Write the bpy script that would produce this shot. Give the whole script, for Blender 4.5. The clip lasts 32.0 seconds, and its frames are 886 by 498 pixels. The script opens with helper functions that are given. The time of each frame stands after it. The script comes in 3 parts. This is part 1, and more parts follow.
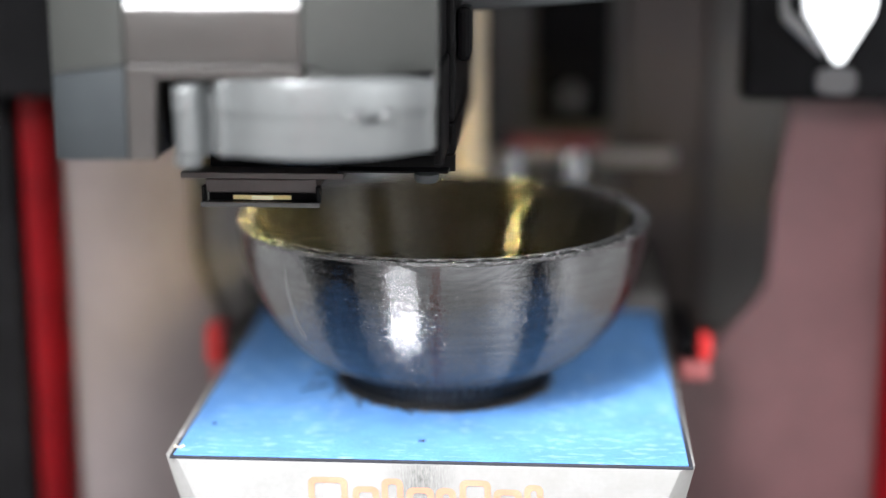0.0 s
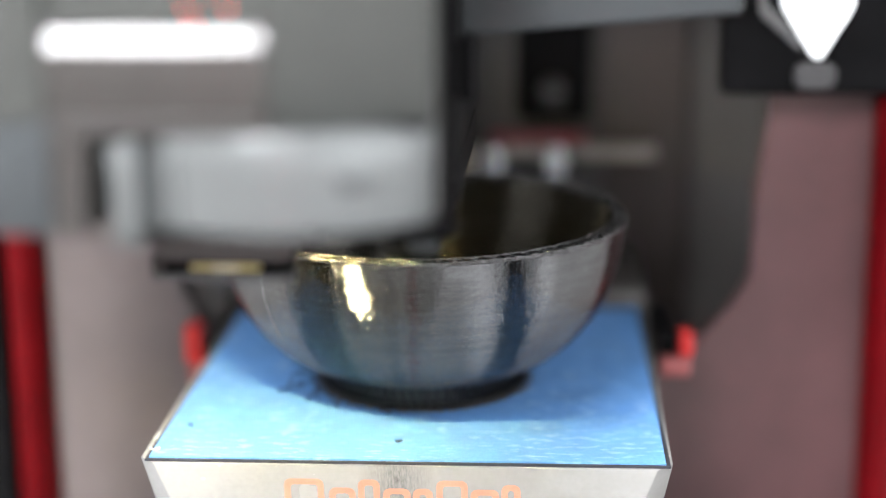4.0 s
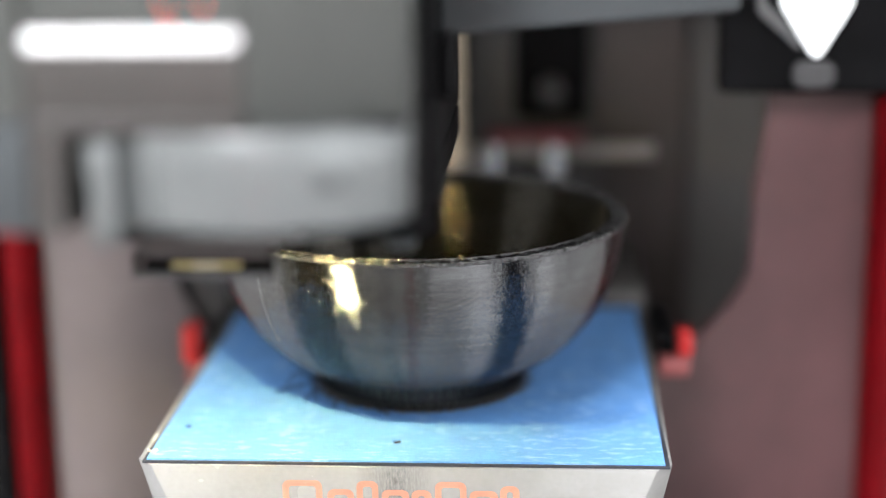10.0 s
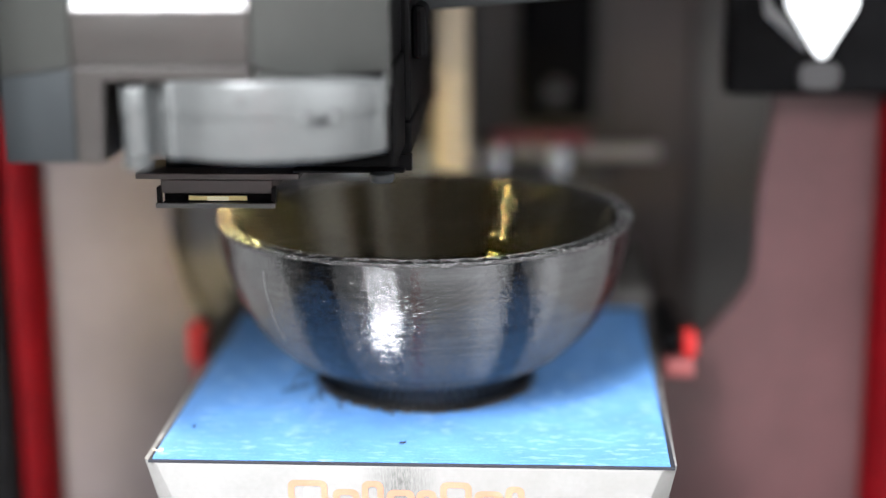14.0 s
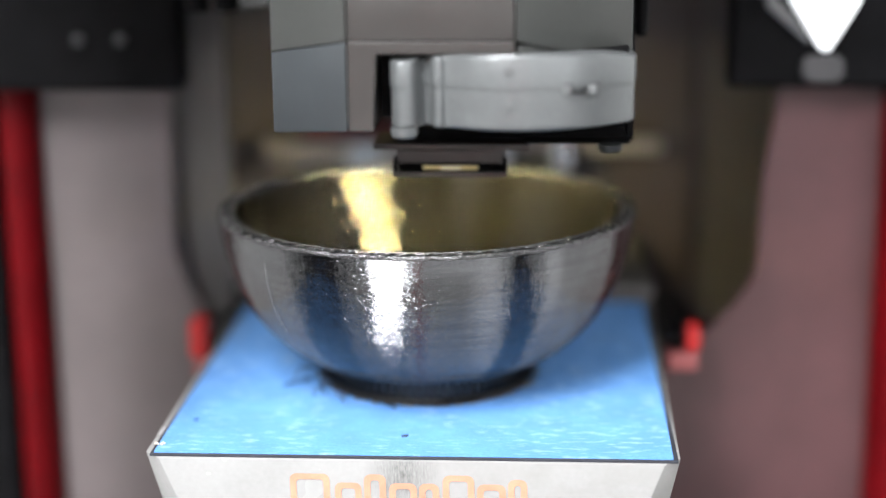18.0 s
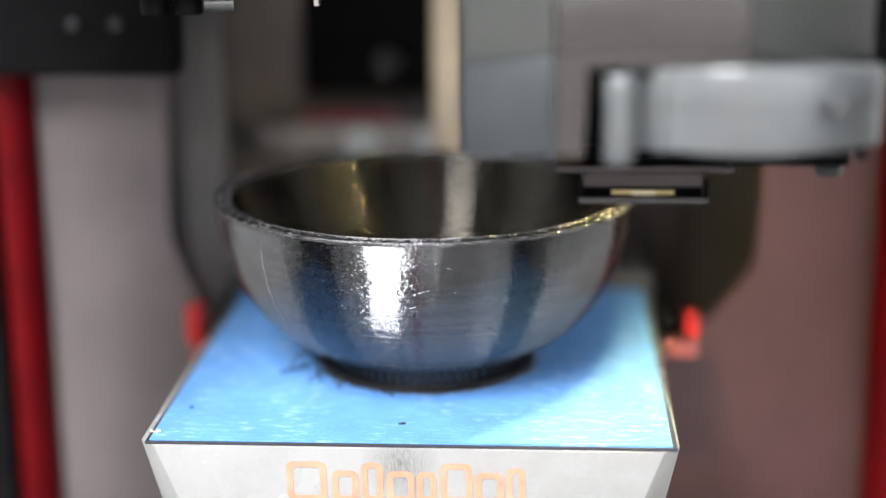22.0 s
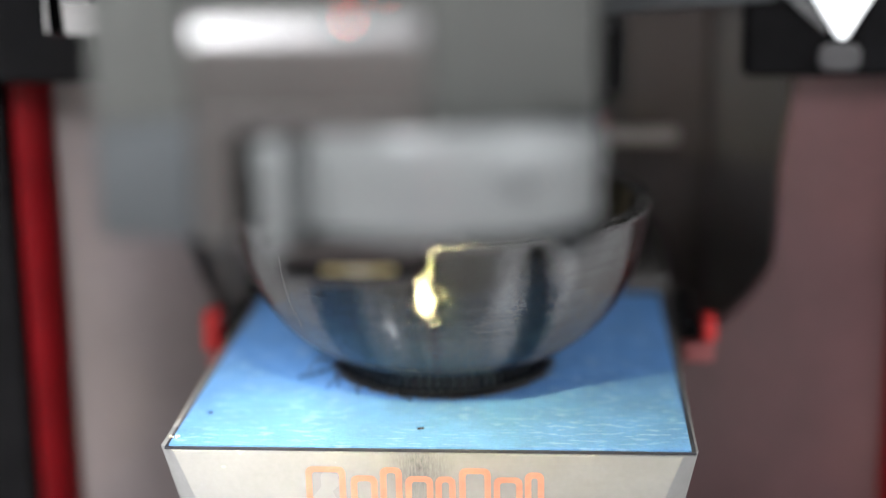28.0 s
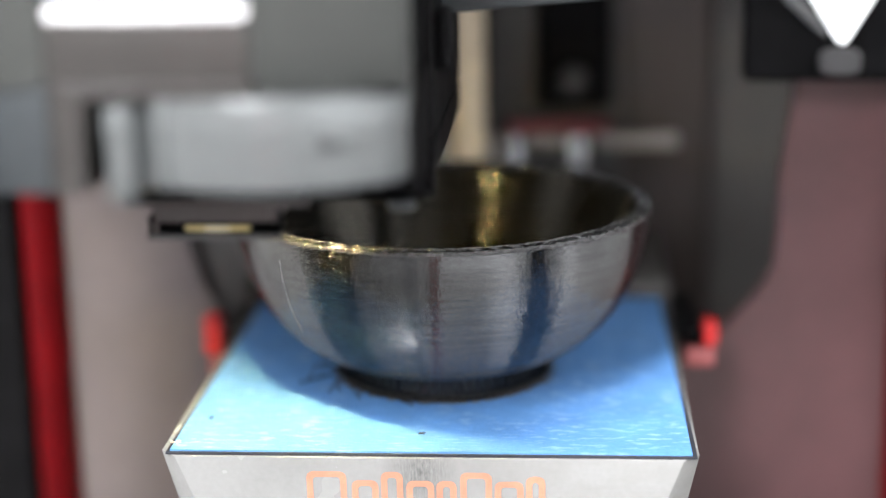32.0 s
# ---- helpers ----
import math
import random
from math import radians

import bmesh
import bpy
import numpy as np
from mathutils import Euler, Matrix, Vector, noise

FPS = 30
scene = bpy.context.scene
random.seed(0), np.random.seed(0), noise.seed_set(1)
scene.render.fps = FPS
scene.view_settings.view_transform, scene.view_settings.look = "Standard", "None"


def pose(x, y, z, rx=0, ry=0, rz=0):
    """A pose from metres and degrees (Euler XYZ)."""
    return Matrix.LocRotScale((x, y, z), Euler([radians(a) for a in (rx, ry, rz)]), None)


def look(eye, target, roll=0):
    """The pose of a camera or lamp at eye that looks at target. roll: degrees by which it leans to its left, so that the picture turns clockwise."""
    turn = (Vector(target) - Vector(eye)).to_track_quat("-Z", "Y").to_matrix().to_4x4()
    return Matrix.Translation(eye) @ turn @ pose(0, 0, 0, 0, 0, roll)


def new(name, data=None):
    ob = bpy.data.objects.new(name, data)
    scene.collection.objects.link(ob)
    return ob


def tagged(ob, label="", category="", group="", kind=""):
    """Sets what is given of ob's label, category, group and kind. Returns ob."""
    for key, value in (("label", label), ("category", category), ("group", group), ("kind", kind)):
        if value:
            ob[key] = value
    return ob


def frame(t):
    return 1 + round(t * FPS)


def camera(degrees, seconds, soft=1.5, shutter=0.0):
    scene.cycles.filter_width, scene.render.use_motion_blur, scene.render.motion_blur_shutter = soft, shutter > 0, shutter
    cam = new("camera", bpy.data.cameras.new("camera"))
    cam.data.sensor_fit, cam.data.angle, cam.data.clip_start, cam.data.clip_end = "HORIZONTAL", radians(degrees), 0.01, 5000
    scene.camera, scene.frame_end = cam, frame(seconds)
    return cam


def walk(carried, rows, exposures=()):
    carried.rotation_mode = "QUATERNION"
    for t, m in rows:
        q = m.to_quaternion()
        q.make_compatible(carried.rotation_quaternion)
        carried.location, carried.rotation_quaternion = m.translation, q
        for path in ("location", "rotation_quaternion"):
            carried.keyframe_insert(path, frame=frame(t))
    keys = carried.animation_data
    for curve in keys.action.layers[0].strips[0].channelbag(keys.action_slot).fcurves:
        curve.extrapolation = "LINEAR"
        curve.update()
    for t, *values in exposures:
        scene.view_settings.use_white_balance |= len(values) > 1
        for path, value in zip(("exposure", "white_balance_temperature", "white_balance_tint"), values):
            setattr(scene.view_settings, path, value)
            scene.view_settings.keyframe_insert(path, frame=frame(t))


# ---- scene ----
# ---- camera and its walk ----
cam = camera(30.27, 32.0, soft=1.25)
cam.data.dof.use_dof = True
cam.data.dof.focus_distance = 0.344
cam.data.dof.aperture_fstop = 3.9
walk(cam, [(t, pose(x, y, z, 90 - down, 0, turn) @ pose(0, 0, 0, 0, 0, lean)) for t, x, y, z, turn, down, lean in [
    (0, 0.0250, -0.3802, 0.1254, 3.81, 13.73, -0.13), (0.5, 0.0255, -0.3801, 0.1256, 3.87, 13.78, -0.14), (1, 0.0263, -0.3794, 0.1255, 3.90, 13.84, -0.26),
    (1.5, 0.0272, -0.3784, 0.1263, 4.02, 14.05, -0.46), (2, 0.0282, -0.3779, 0.1266, 3.85, 13.99, -0.36), (2.5, 0.0291, -0.3778, 0.1269, 3.77, 13.91, -0.34),
    (4.5, 0.0296, -0.3773, 0.1267, 3.68, 14.15, -0.55), (5, 0.0300, -0.3771, 0.1264, 3.70, 14.19, -0.53), (5.5, 0.0298, -0.3768, 0.1265, 3.58, 14.22, -0.37),
    (6, 0.0294, -0.3766, 0.1267, 3.66, 14.30, -0.53), (6.5, 0.0295, -0.3768, 0.1268, 3.65, 14.12, -0.54), (7, 0.0298, -0.3766, 0.1270, 3.64, 14.08, -0.64),
    (7.5, 0.0298, -0.3763, 0.1270, 3.59, 14.09, -0.63), (8, 0.0296, -0.3762, 0.1270, 3.59, 14.18, -0.67), (8.5, 0.0297, -0.3763, 0.1269, 3.65, 14.10, -0.67),
    (9, 0.0296, -0.3765, 0.1271, 3.66, 14.17, -0.62), (9.5, 0.0294, -0.3763, 0.1273, 3.70, 14.16, -0.72), (10, 0.0295, -0.3762, 0.1273, 3.65, 14.19, -0.67),
    (10.5, 0.0296, -0.3758, 0.1271, 3.80, 14.36, -0.74), (11, 0.0294, -0.3761, 0.1271, 3.86, 14.23, -0.75), (11.5, 0.0293, -0.3763, 0.1271, 3.87, 14.16, -0.69),
    (12, 0.0291, -0.3762, 0.1275, 3.90, 14.27, -0.75), (12.5, 0.0290, -0.3763, 0.1274, 3.86, 14.18, -0.65), (13, 0.0289, -0.3767, 0.1272, 3.80, 14.17, -0.63),
    (13.5, 0.0288, -0.3766, 0.1273, 3.79, 14.18, -0.61), (14, 0.0287, -0.3767, 0.1273, 3.72, 14.15, -0.52), (14.5, 0.0290, -0.3765, 0.1269, 3.77, 14.19, -0.52),
    (16.5, 0.0291, -0.3767, 0.1269, 3.99, 14.15, -0.52), (17, 0.0292, -0.3762, 0.1266, 3.62, 14.03, -0.48), (17.5, 0.0289, -0.3760, 0.1263, 3.76, 14.13, -0.48),
    (18, 0.0288, -0.3758, 0.1263, 3.83, 14.28, -0.60), (18.5, 0.0292, -0.3747, 0.1264, 4.02, 14.54, -0.75), (19, 0.0289, -0.3729, 0.1266, 3.78, 14.69, -0.85),
    (19.5, 0.0285, -0.3727, 0.1266, 3.85, 14.86, -0.92), (20, 0.0286, -0.3727, 0.1265, 3.80, 15.00, -0.81), (20.5, 0.0287, -0.3735, 0.1261, 3.84, 14.82, -0.74),
    (21, 0.0287, -0.3733, 0.1259, 3.79, 14.80, -0.66), (21.5, 0.0286, -0.3733, 0.1257, 3.82, 14.72, -0.57), (22, 0.0286, -0.3730, 0.1254, 3.75, 14.73, -0.54),
    (22.5, 0.0284, -0.3727, 0.1251, 3.74, 14.77, -0.47), (23, 0.0280, -0.3727, 0.1250, 3.73, 14.81, -0.48), (23.5, 0.0280, -0.3730, 0.1250, 3.81, 14.66, -0.41),
    (24, 0.0277, -0.3735, 0.1252, 4.09, 14.66, -0.64), (24.5, 0.0276, -0.3735, 0.1255, 4.16, 14.58, -0.77), (25, 0.0274, -0.3735, 0.1255, 4.07, 14.56, -0.71),
    (25.5, 0.0274, -0.3734, 0.1256, 4.17, 14.72, -0.85), (27.5, 0.0276, -0.3733, 0.1255, 4.19, 14.66, -0.80), (28, 0.0275, -0.3737, 0.1257, 4.20, 14.57, -0.87),
    (28.5, 0.0273, -0.3738, 0.1255, 4.20, 14.55, -0.93), (29, 0.0272, -0.3738, 0.1254, 4.21, 14.46, -0.96), (29.5, 0.0272, -0.3737, 0.1257, 4.19, 14.46, -1.01),
    (30, 0.0274, -0.3736, 0.1255, 4.17, 14.39, -1.01), (30.5, 0.0275, -0.3729, 0.1251, 4.11, 14.50, -0.96), (31, 0.0276, -0.3731, 0.1246, 4.10, 14.45, -0.96),
    (31.5, 0.0276, -0.3735, 0.1249, 4.20, 14.38, -0.96), (32, 0.0277, -0.3739, 0.1252, 4.25, 14.32, -1.00)]],
     [(t, stops, 6380, 11) for t, stops in ((0, 0.23), (2.5, 0.26), (5, 0.22), (8, 0.22), (9.5, 0.10), (12, 0.25), (14, 0.18), (17, 0.11), (19, 0.06), (20, 0.06), (22, 0.07), (24, -0.07), (25.5, -0.12), (28, -0.10), (30, 0.01), (32, 0.08))])

# ---- world and large lights ----
world = bpy.data.worlds.new("world")
scene.world = world
world.use_nodes = True
world.node_tree.nodes["Background"].inputs[0].default_value = (0.62, 0.66, 0.72, 1)
world.node_tree.nodes["Background"].inputs[1].default_value = 0.25


def area_lamp(name, eye, target, sx, sy, watts, colour):
    lamp = bpy.data.lights.new(name, "AREA")
    lamp.shape, lamp.size, lamp.size_y, lamp.energy, lamp.color = "RECTANGLE", sx, sy, watts, colour
    ob = new(name, lamp)
    ob.matrix_world = look(eye, target)
    return ob


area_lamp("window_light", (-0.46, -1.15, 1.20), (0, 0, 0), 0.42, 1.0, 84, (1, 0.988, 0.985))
area_lamp("ceiling_light", (0.40, -0.85, 2.05), (0.40, -0.85, 0), 1.6, 0.6, 16, (0.97, 0.985, 1))
# the next two are added fill lamps; no such sources are known
area_lamp("side_fill_light", (1.30, -0.75, 0.80), (-0.05, 0.05, 0.02), 1.6, 1.4, 20, (0.985, 0.985, 1))
area_lamp("room_fill_light", (0.42, -1.25, 0.55), (-0.03, 0, 0), 2.2, 1.6, 4, (0.98, 0.98, 1))

# ---- materials ----


def material(name, base, rough=0.5, metal=0.0, vary=0.12, scale=120.0, bump=0.0, bump_scale=900.0, fine=0.06, spec=0.5, dark=None, spread=0.08):
    """Plain surface with colour variation at two scales, roughness variation and fine relief. Sizes in 1/metre."""
    m = bpy.data.materials.new(name)
    m.use_nodes = True
    nt = m.node_tree
    b = nt.nodes["Principled BSDF"]
    b.inputs["Roughness"].default_value, b.inputs["Metallic"].default_value = rough, metal
    b.inputs["Specular IOR Level"].default_value = spec
    co = nt.nodes.new("ShaderNodeTexCoord")
    n1, n2 = nt.nodes.new("ShaderNodeTexNoise"), nt.nodes.new("ShaderNodeTexNoise")
    n1.inputs["Scale"].default_value, n2.inputs["Scale"].default_value = scale, scale * 14
    n1.inputs["Detail"].default_value = n2.inputs["Detail"].default_value = 4
    for n in (n1, n2):
        nt.links.new(co.outputs["Object"], n.inputs["Vector"])
    ramp = nt.nodes.new("ShaderNodeValToRGB")
    low = dark or tuple(c * (1 - vary) for c in base)
    high = tuple(min(1, c * (1 + vary)) for c in base)
    ramp.color_ramp.elements[0].position, ramp.color_ramp.elements[1].position = 0.32, 0.68
    ramp.color_ramp.elements[0].color, ramp.color_ramp.elements[1].color = (*low, 1), (*high, 1)
    nt.links.new(n1.outputs["Fac"], ramp.inputs["Fac"])
    mix = nt.nodes.new("ShaderNodeMix")
    mix.data_type, mix.blend_type = "RGBA", "MULTIPLY"
    mix.inputs["Factor"].default_value = 1
    r2 = nt.nodes.new("ShaderNodeMapRange")
    r2.inputs["From Min"].default_value, r2.inputs["From Max"].default_value = 0.3, 0.7
    r2.inputs["To Min"].default_value, r2.inputs["To Max"].default_value = 1 - fine, 1 + fine
    nt.links.new(n2.outputs["Fac"], r2.inputs["Value"])
    nt.links.new(ramp.outputs["Color"], mix.inputs["A"])
    nt.links.new(r2.outputs["Result"], mix.inputs["B"])
    nt.links.new(mix.outputs["Result"], b.inputs["Base Color"])
    rr = nt.nodes.new("ShaderNodeMapRange")
    rr.inputs["To Min"].default_value, rr.inputs["To Max"].default_value = max(0.02, rough - spread), min(1, rough + spread)
    nt.links.new(n1.outputs["Fac"], rr.inputs["Value"])
    nt.links.new(rr.outputs["Result"], b.inputs["Roughness"])
    if bump:
        n3, bp = nt.nodes.new("ShaderNodeTexNoise"), nt.nodes.new("ShaderNodeBump")
        n3.inputs["Scale"].default_value, n3.inputs["Detail"].default_value = bump_scale, 5
        nt.links.new(co.outputs["Object"], n3.inputs["Vector"])
        bp.inputs["Strength"].default_value, bp.inputs["Distance"].default_value = bump, 0.0004
        nt.links.new(n3.outputs["Fac"], bp.inputs["Height"])
        nt.links.new(bp.outputs["Normal"], b.inputs["Normal"])
    return m


def glowing(name, colour, strength):
    m = bpy.data.materials.new(name)
    m.use_nodes = True
    b = m.node_tree.nodes["Principled BSDF"]
    b.inputs["Base Color"].default_value = (*colour, 1)
    b.inputs["Emission Color"].default_value, b.inputs["Emission Strength"].default_value = (*colour, 1), strength
    return m


def printed_plastic(name="silver_printed_plastic", base=(0.098, 0.100, 0.103), rough=0.045, metal=0.97, lean=0.33, swing=0.58, speck=1.0):
    """Silver printed plastic: the stacked layers tilt the surface up and down and so stretch every reflection upright."""
    m = material(name, base, rough, metal, 0.1, 60, 0, fine=0.05)
    nt = m.node_tree
    b = nt.nodes["Principled BSDF"]

    def math_node(op, a, c=None, d=None):
        n = nt.nodes.new("ShaderNodeMath")
        n.operation = op
        for k, v in enumerate((a, c, d)):
            if v is None:
                continue
            if isinstance(v, (int, float)):
                n.inputs[k].default_value = v
            else:
                nt.links.new(v, n.inputs[k])
        return n.outputs[0]

    co, geo = nt.nodes.new("ShaderNodeTexCoord"), nt.nodes.new("ShaderNodeNewGeometry")
    sep = nt.nodes.new("ShaderNodeSeparateXYZ")
    nt.links.new(co.outputs["Object"], sep.inputs[0])

    def streaks(sx, sz, detail):
        mp, n = nt.nodes.new("ShaderNodeMapping"), nt.nodes.new("ShaderNodeTexNoise")
        mp.inputs["Scale"].default_value = (sx, sx, sz)
        nt.links.new(co.outputs["Object"], mp.inputs["Vector"])
        n.inputs["Scale"].default_value, n.inputs["Detail"].default_value = 1, detail
        nt.links.new(mp.outputs[0], n.inputs["Vector"])
        return n
    bead = math_node("SINE", math_node("MULTIPLY", sep.outputs["Z"], math.tau * 5000))
    layers = math_node("SUBTRACT", streaks(22, 1700, 3).outputs["Fac"], 0.5)
    tilt = math_node("MULTIPLY_ADD", layers, 0.24, math_node("MULTIPLY_ADD", bead, swing, lean))
    up = nt.nodes.new("ShaderNodeCombineXYZ")
    nt.links.new(tilt, up.inputs["Z"])
    def vec(op, a, c):
        n = nt.nodes.new("ShaderNodeVectorMath")
        n.operation = op
        for k, v in enumerate((a, c)):
            if isinstance(v, tuple):
                n.inputs[k].default_value = v
            else:
                nt.links.new(v, n.inputs[k])
        return n.outputs[0]
    # mostly smooth, with a few strongly tilted specks
    d = vec("SUBTRACT", streaks(1900, 2600, 1).outputs["Color"], (0.5, 0.5, 0.5))
    cube = vec("MULTIPLY", vec("MULTIPLY", d, d), vec("MULTIPLY", d, (10 * speck, 10 * speck, 13 * speck)))
    soft_wave = vec("MULTIPLY", vec("SUBTRACT", streaks(900, 50, 2).outputs["Color"], (0.5, 0.5, 0.5)), (0.06, 0.06, 0))
    # layer tone varies, putting the highlight's broken light and dark lines into the colour
    tone, shade = nt.nodes.new("ShaderNodeMapRange"), nt.nodes.new("ShaderNodeMix")
    tone.inputs["From Min"].default_value, tone.inputs["From Max"].default_value = 0.34, 0.58
    tone.inputs["To Min"].default_value, tone.inputs["To Max"].default_value = 0.89, 1.05
    nt.links.new(streaks(9, 1700, 2).outputs["Fac"], tone.inputs["Value"])
    shade.data_type, shade.blend_type = "RGBA", "MULTIPLY"
    shade.inputs["Factor"].default_value = 1
    nt.links.new(b.inputs["Base Color"].links[0].from_socket, shade.inputs["A"])
    nt.links.new(tone.outputs["Result"], shade.inputs["B"])
    nt.links.new(shade.outputs["Result"], b.inputs["Base Color"])
    total = geo.outputs["Normal"]
    for v in (up.outputs[0], cube, soft_wave):
        add = nt.nodes.new("ShaderNodeVectorMath")
        nt.links.new(total, add.inputs[0])
        nt.links.new(v, add.inputs[1])
        total = add.outputs[0]
    nrm = nt.nodes.new("ShaderNodeVectorMath")
    nrm.operation = "NORMALIZE"
    nt.links.new(total, nrm.inputs[0])
    nt.links.new(nrm.outputs[0], b.inputs["Normal"])
    return m


def taped():
    """Blue masking tape with crepe ridges across and pale rubbed scuffs."""
    m = material("blue_masking_tape", (0.115, 0.292, 0.63), 0.58, 0, 0.10, 90, 0, fine=0.08, spec=0.3)
    nt = m.node_tree
    b = nt.nodes["Principled BSDF"]
    co = nt.nodes.new("ShaderNodeTexCoord")

    def noise_at(scale, detail):
        mp, n = nt.nodes.new("ShaderNodeMapping"), nt.nodes.new("ShaderNodeTexNoise")
        mp.inputs["Scale"].default_value = scale
        nt.links.new(co.outputs["Object"], mp.inputs["Vector"])
        n.inputs["Scale"].default_value, n.inputs["Detail"].default_value = 1, detail
        nt.links.new(mp.outputs[0], n.inputs["Vector"])
        return n.outputs["Fac"]
    ramp = nt.nodes.new("ShaderNodeValToRGB")
    ramp.color_ramp.elements[0].position, ramp.color_ramp.elements[1].position = 0.53, 0.66
    nt.links.new(noise_at((240, 700, 300), 6), ramp.inputs["Fac"])
    area = nt.nodes.new("ShaderNodeValToRGB")
    area.color_ramp.elements[0].position, area.color_ramp.elements[1].position = 0.36, 0.58
    nt.links.new(noise_at((45, 60, 45), 2), area.inputs["Fac"])
    fac = nt.nodes.new("ShaderNodeMath")
    fac.operation = "MULTIPLY"
    nt.links.new(ramp.outputs[0], fac.inputs[0])
    nt.links.new(area.outputs[0], fac.inputs[1])
    half = nt.nodes.new("ShaderNodeMath")
    half.operation, half.inputs[1].default_value = "MULTIPLY", 0.5
    nt.links.new(fac.outputs[0], half.inputs[0])
    mix = nt.nodes.new("ShaderNodeMix")
    mix.data_type = "RGBA"
    old = b.inputs["Base Color"].links[0].from_socket
    nt.links.new(half.outputs[0], mix.inputs["Factor"])
    nt.links.new(old, mix.inputs["A"])
    mix.inputs["B"].default_value = (0.42, 0.60, 0.80, 1)
    nt.links.new(mix.outputs["Result"], b.inputs["Base Color"])
    bp = nt.nodes.new("ShaderNodeBump")
    bp.inputs["Strength"].default_value, bp.inputs["Distance"].default_value = 0.35, 0.0002
    nt.links.new(noise_at((500, 2200, 500), 4), bp.inputs["Height"])
    nt.links.new(bp.outputs["Normal"], b.inputs["Normal"])
    return m


def smudged_white():
    """Glossy white plastic with a grey rubbed smudge on its front and painted shade towards one end."""
    m = material("smudged_white_plastic", (0.280, 0.283, 0.278), 0.25, 0, 0.05, 60, 0.03, 900, 0.03, spec=0.6)
    nt = m.node_tree
    b = nt.nodes["Principled BSDF"]
    co = nt.nodes.new("ShaderNodeTexCoord")

    def node(op, a, c):
        n = nt.nodes.new("ShaderNodeMath")
        n.operation, n.use_clamp = op, True
        for k, v in enumerate((a, c)):
            if isinstance(v, (int, float)):
                n.inputs[k].default_value = v
            else:
                nt.links.new(v, n.inputs[k])
        return n.outputs[0]

    def spot(centre, size):
        mp, g = nt.nodes.new("ShaderNodeMapping"), nt.nodes.new("ShaderNodeTexGradient")
        g.gradient_type = "SPHERICAL"
        mp.vector_type = "TEXTURE"
        mp.inputs["Location"].default_value, mp.inputs["Scale"].default_value = centre, size
        nt.links.new(co.outputs["Object"], mp.inputs["Vector"])
        nt.links.new(mp.outputs[0], g.inputs["Vector"])
        return g.outputs["Fac"]

    def grain(scale, low, high):
        mp, n, r = nt.nodes.new("ShaderNodeMapping"), nt.nodes.new("ShaderNodeTexNoise"), nt.nodes.new("ShaderNodeMapRange")
        mp.inputs["Scale"].default_value = scale
        nt.links.new(co.outputs["Object"], mp.inputs["Vector"])
        n.inputs["Scale"].default_value, n.inputs["Detail"].default_value = 1, 5
        nt.links.new(mp.outputs[0], n.inputs["Vector"])
        r.inputs["From Min"].default_value, r.inputs["From Max"].default_value = low, high
        nt.links.new(n.outputs["Fac"], r.inputs["Value"])
        return r.outputs["Result"]
    rub = node("MULTIPLY", node("MULTIPLY", spot((-0.0015, -0.056, -0.0045), (0.0085, 0.03, 0.0100)), 1.1), grain((3000, 3000, 600), 0.12, 0.78))
    # grey towards the right end puts the duller light there into the colour
    end_shade = node("MULTIPLY", node("MULTIPLY", spot((0.034, -0.056, -0.006), (0.045, 0.03, 0.025)), 0.9), grain((130, 130, 220), 0.35, 0.7))
    old = b.inputs["Base Color"].links[0].from_socket
    for fac, colour in ((end_shade, (0.25, 0.25, 0.24, 1)), (rub, (0.10, 0.105, 0.10, 1))):
        mix = nt.nodes.new("ShaderNodeMix")
        mix.data_type = "RGBA"
        nt.links.new(fac, mix.inputs["Factor"])
        nt.links.new(old, mix.inputs["A"])
        mix.inputs["B"].default_value = colour
        old = mix.outputs["Result"]
    nt.links.new(old, b.inputs["Base Color"])
    return m


SMUDGED = smudged_white()
SILVER = printed_plastic()
# same plastic as SILVER; shade and warm light inside the bowl tint it
INNER = printed_plastic("inner_plastic_with_shade", (0.090, 0.086, 0.075), 0.07, 0.9, 0.15, 0.9, 0.45)
SILVER_ROUGH = material("rough_silver_plastic", (0.085, 0.085, 0.088), 0.06, 0.9, 0.3, 500, 1.0, 1600)
# near black: shade under the bowl and in its cells; also dark threads
RAFT = material("shade_and_thread_plastic", (0.012, 0.0115, 0.011), 0.30, 0.2, 0.3, 300, 0.5, 1500)
TAPE = taped()
BLACK = material("black_plastic", (0.004, 0.004, 0.0045), 0.5, 0, 0.3, 100, 0.1, spec=0.06)
# near black for the shadow gap under the tape; also fills the nick
SHADOW_GAP = material("shadow_gap_and_nick", (0.02, 0.022, 0.03), 0.7, 0, 0.3, 200)
GREY = material("grey_plastic", (0.047, 0.050, 0.047), 0.38, 0, 0.07, 70, 0.12, 2200, 0.04, spec=0.42)
GREY_DARK = material("dark_grey_plastic", (0.032, 0.037, 0.040), 0.40, 0, 0.08, 70, 0.12, 2200, 0.04, spec=0.35)
GREY_BROWN = material("warm_grey_plastic", (0.037, 0.0345, 0.0325), 0.34, 0, 0.08, 70, 0.12, 2200, 0.04, spec=0.4)
FAN = material("silver_grey_moulded_plastic", (0.140, 0.150, 0.152), 0.34, 0.5, 0.07, 90, 0.15, 1800, 0.05)
STEEL = material("polished_steel", (0.55, 0.56, 0.58), 0.22, 1, 0.06, 90)
KNOB = material("dull_guide_metal", (0.22, 0.22, 0.23), 0.42, 1, 0.1, 90)
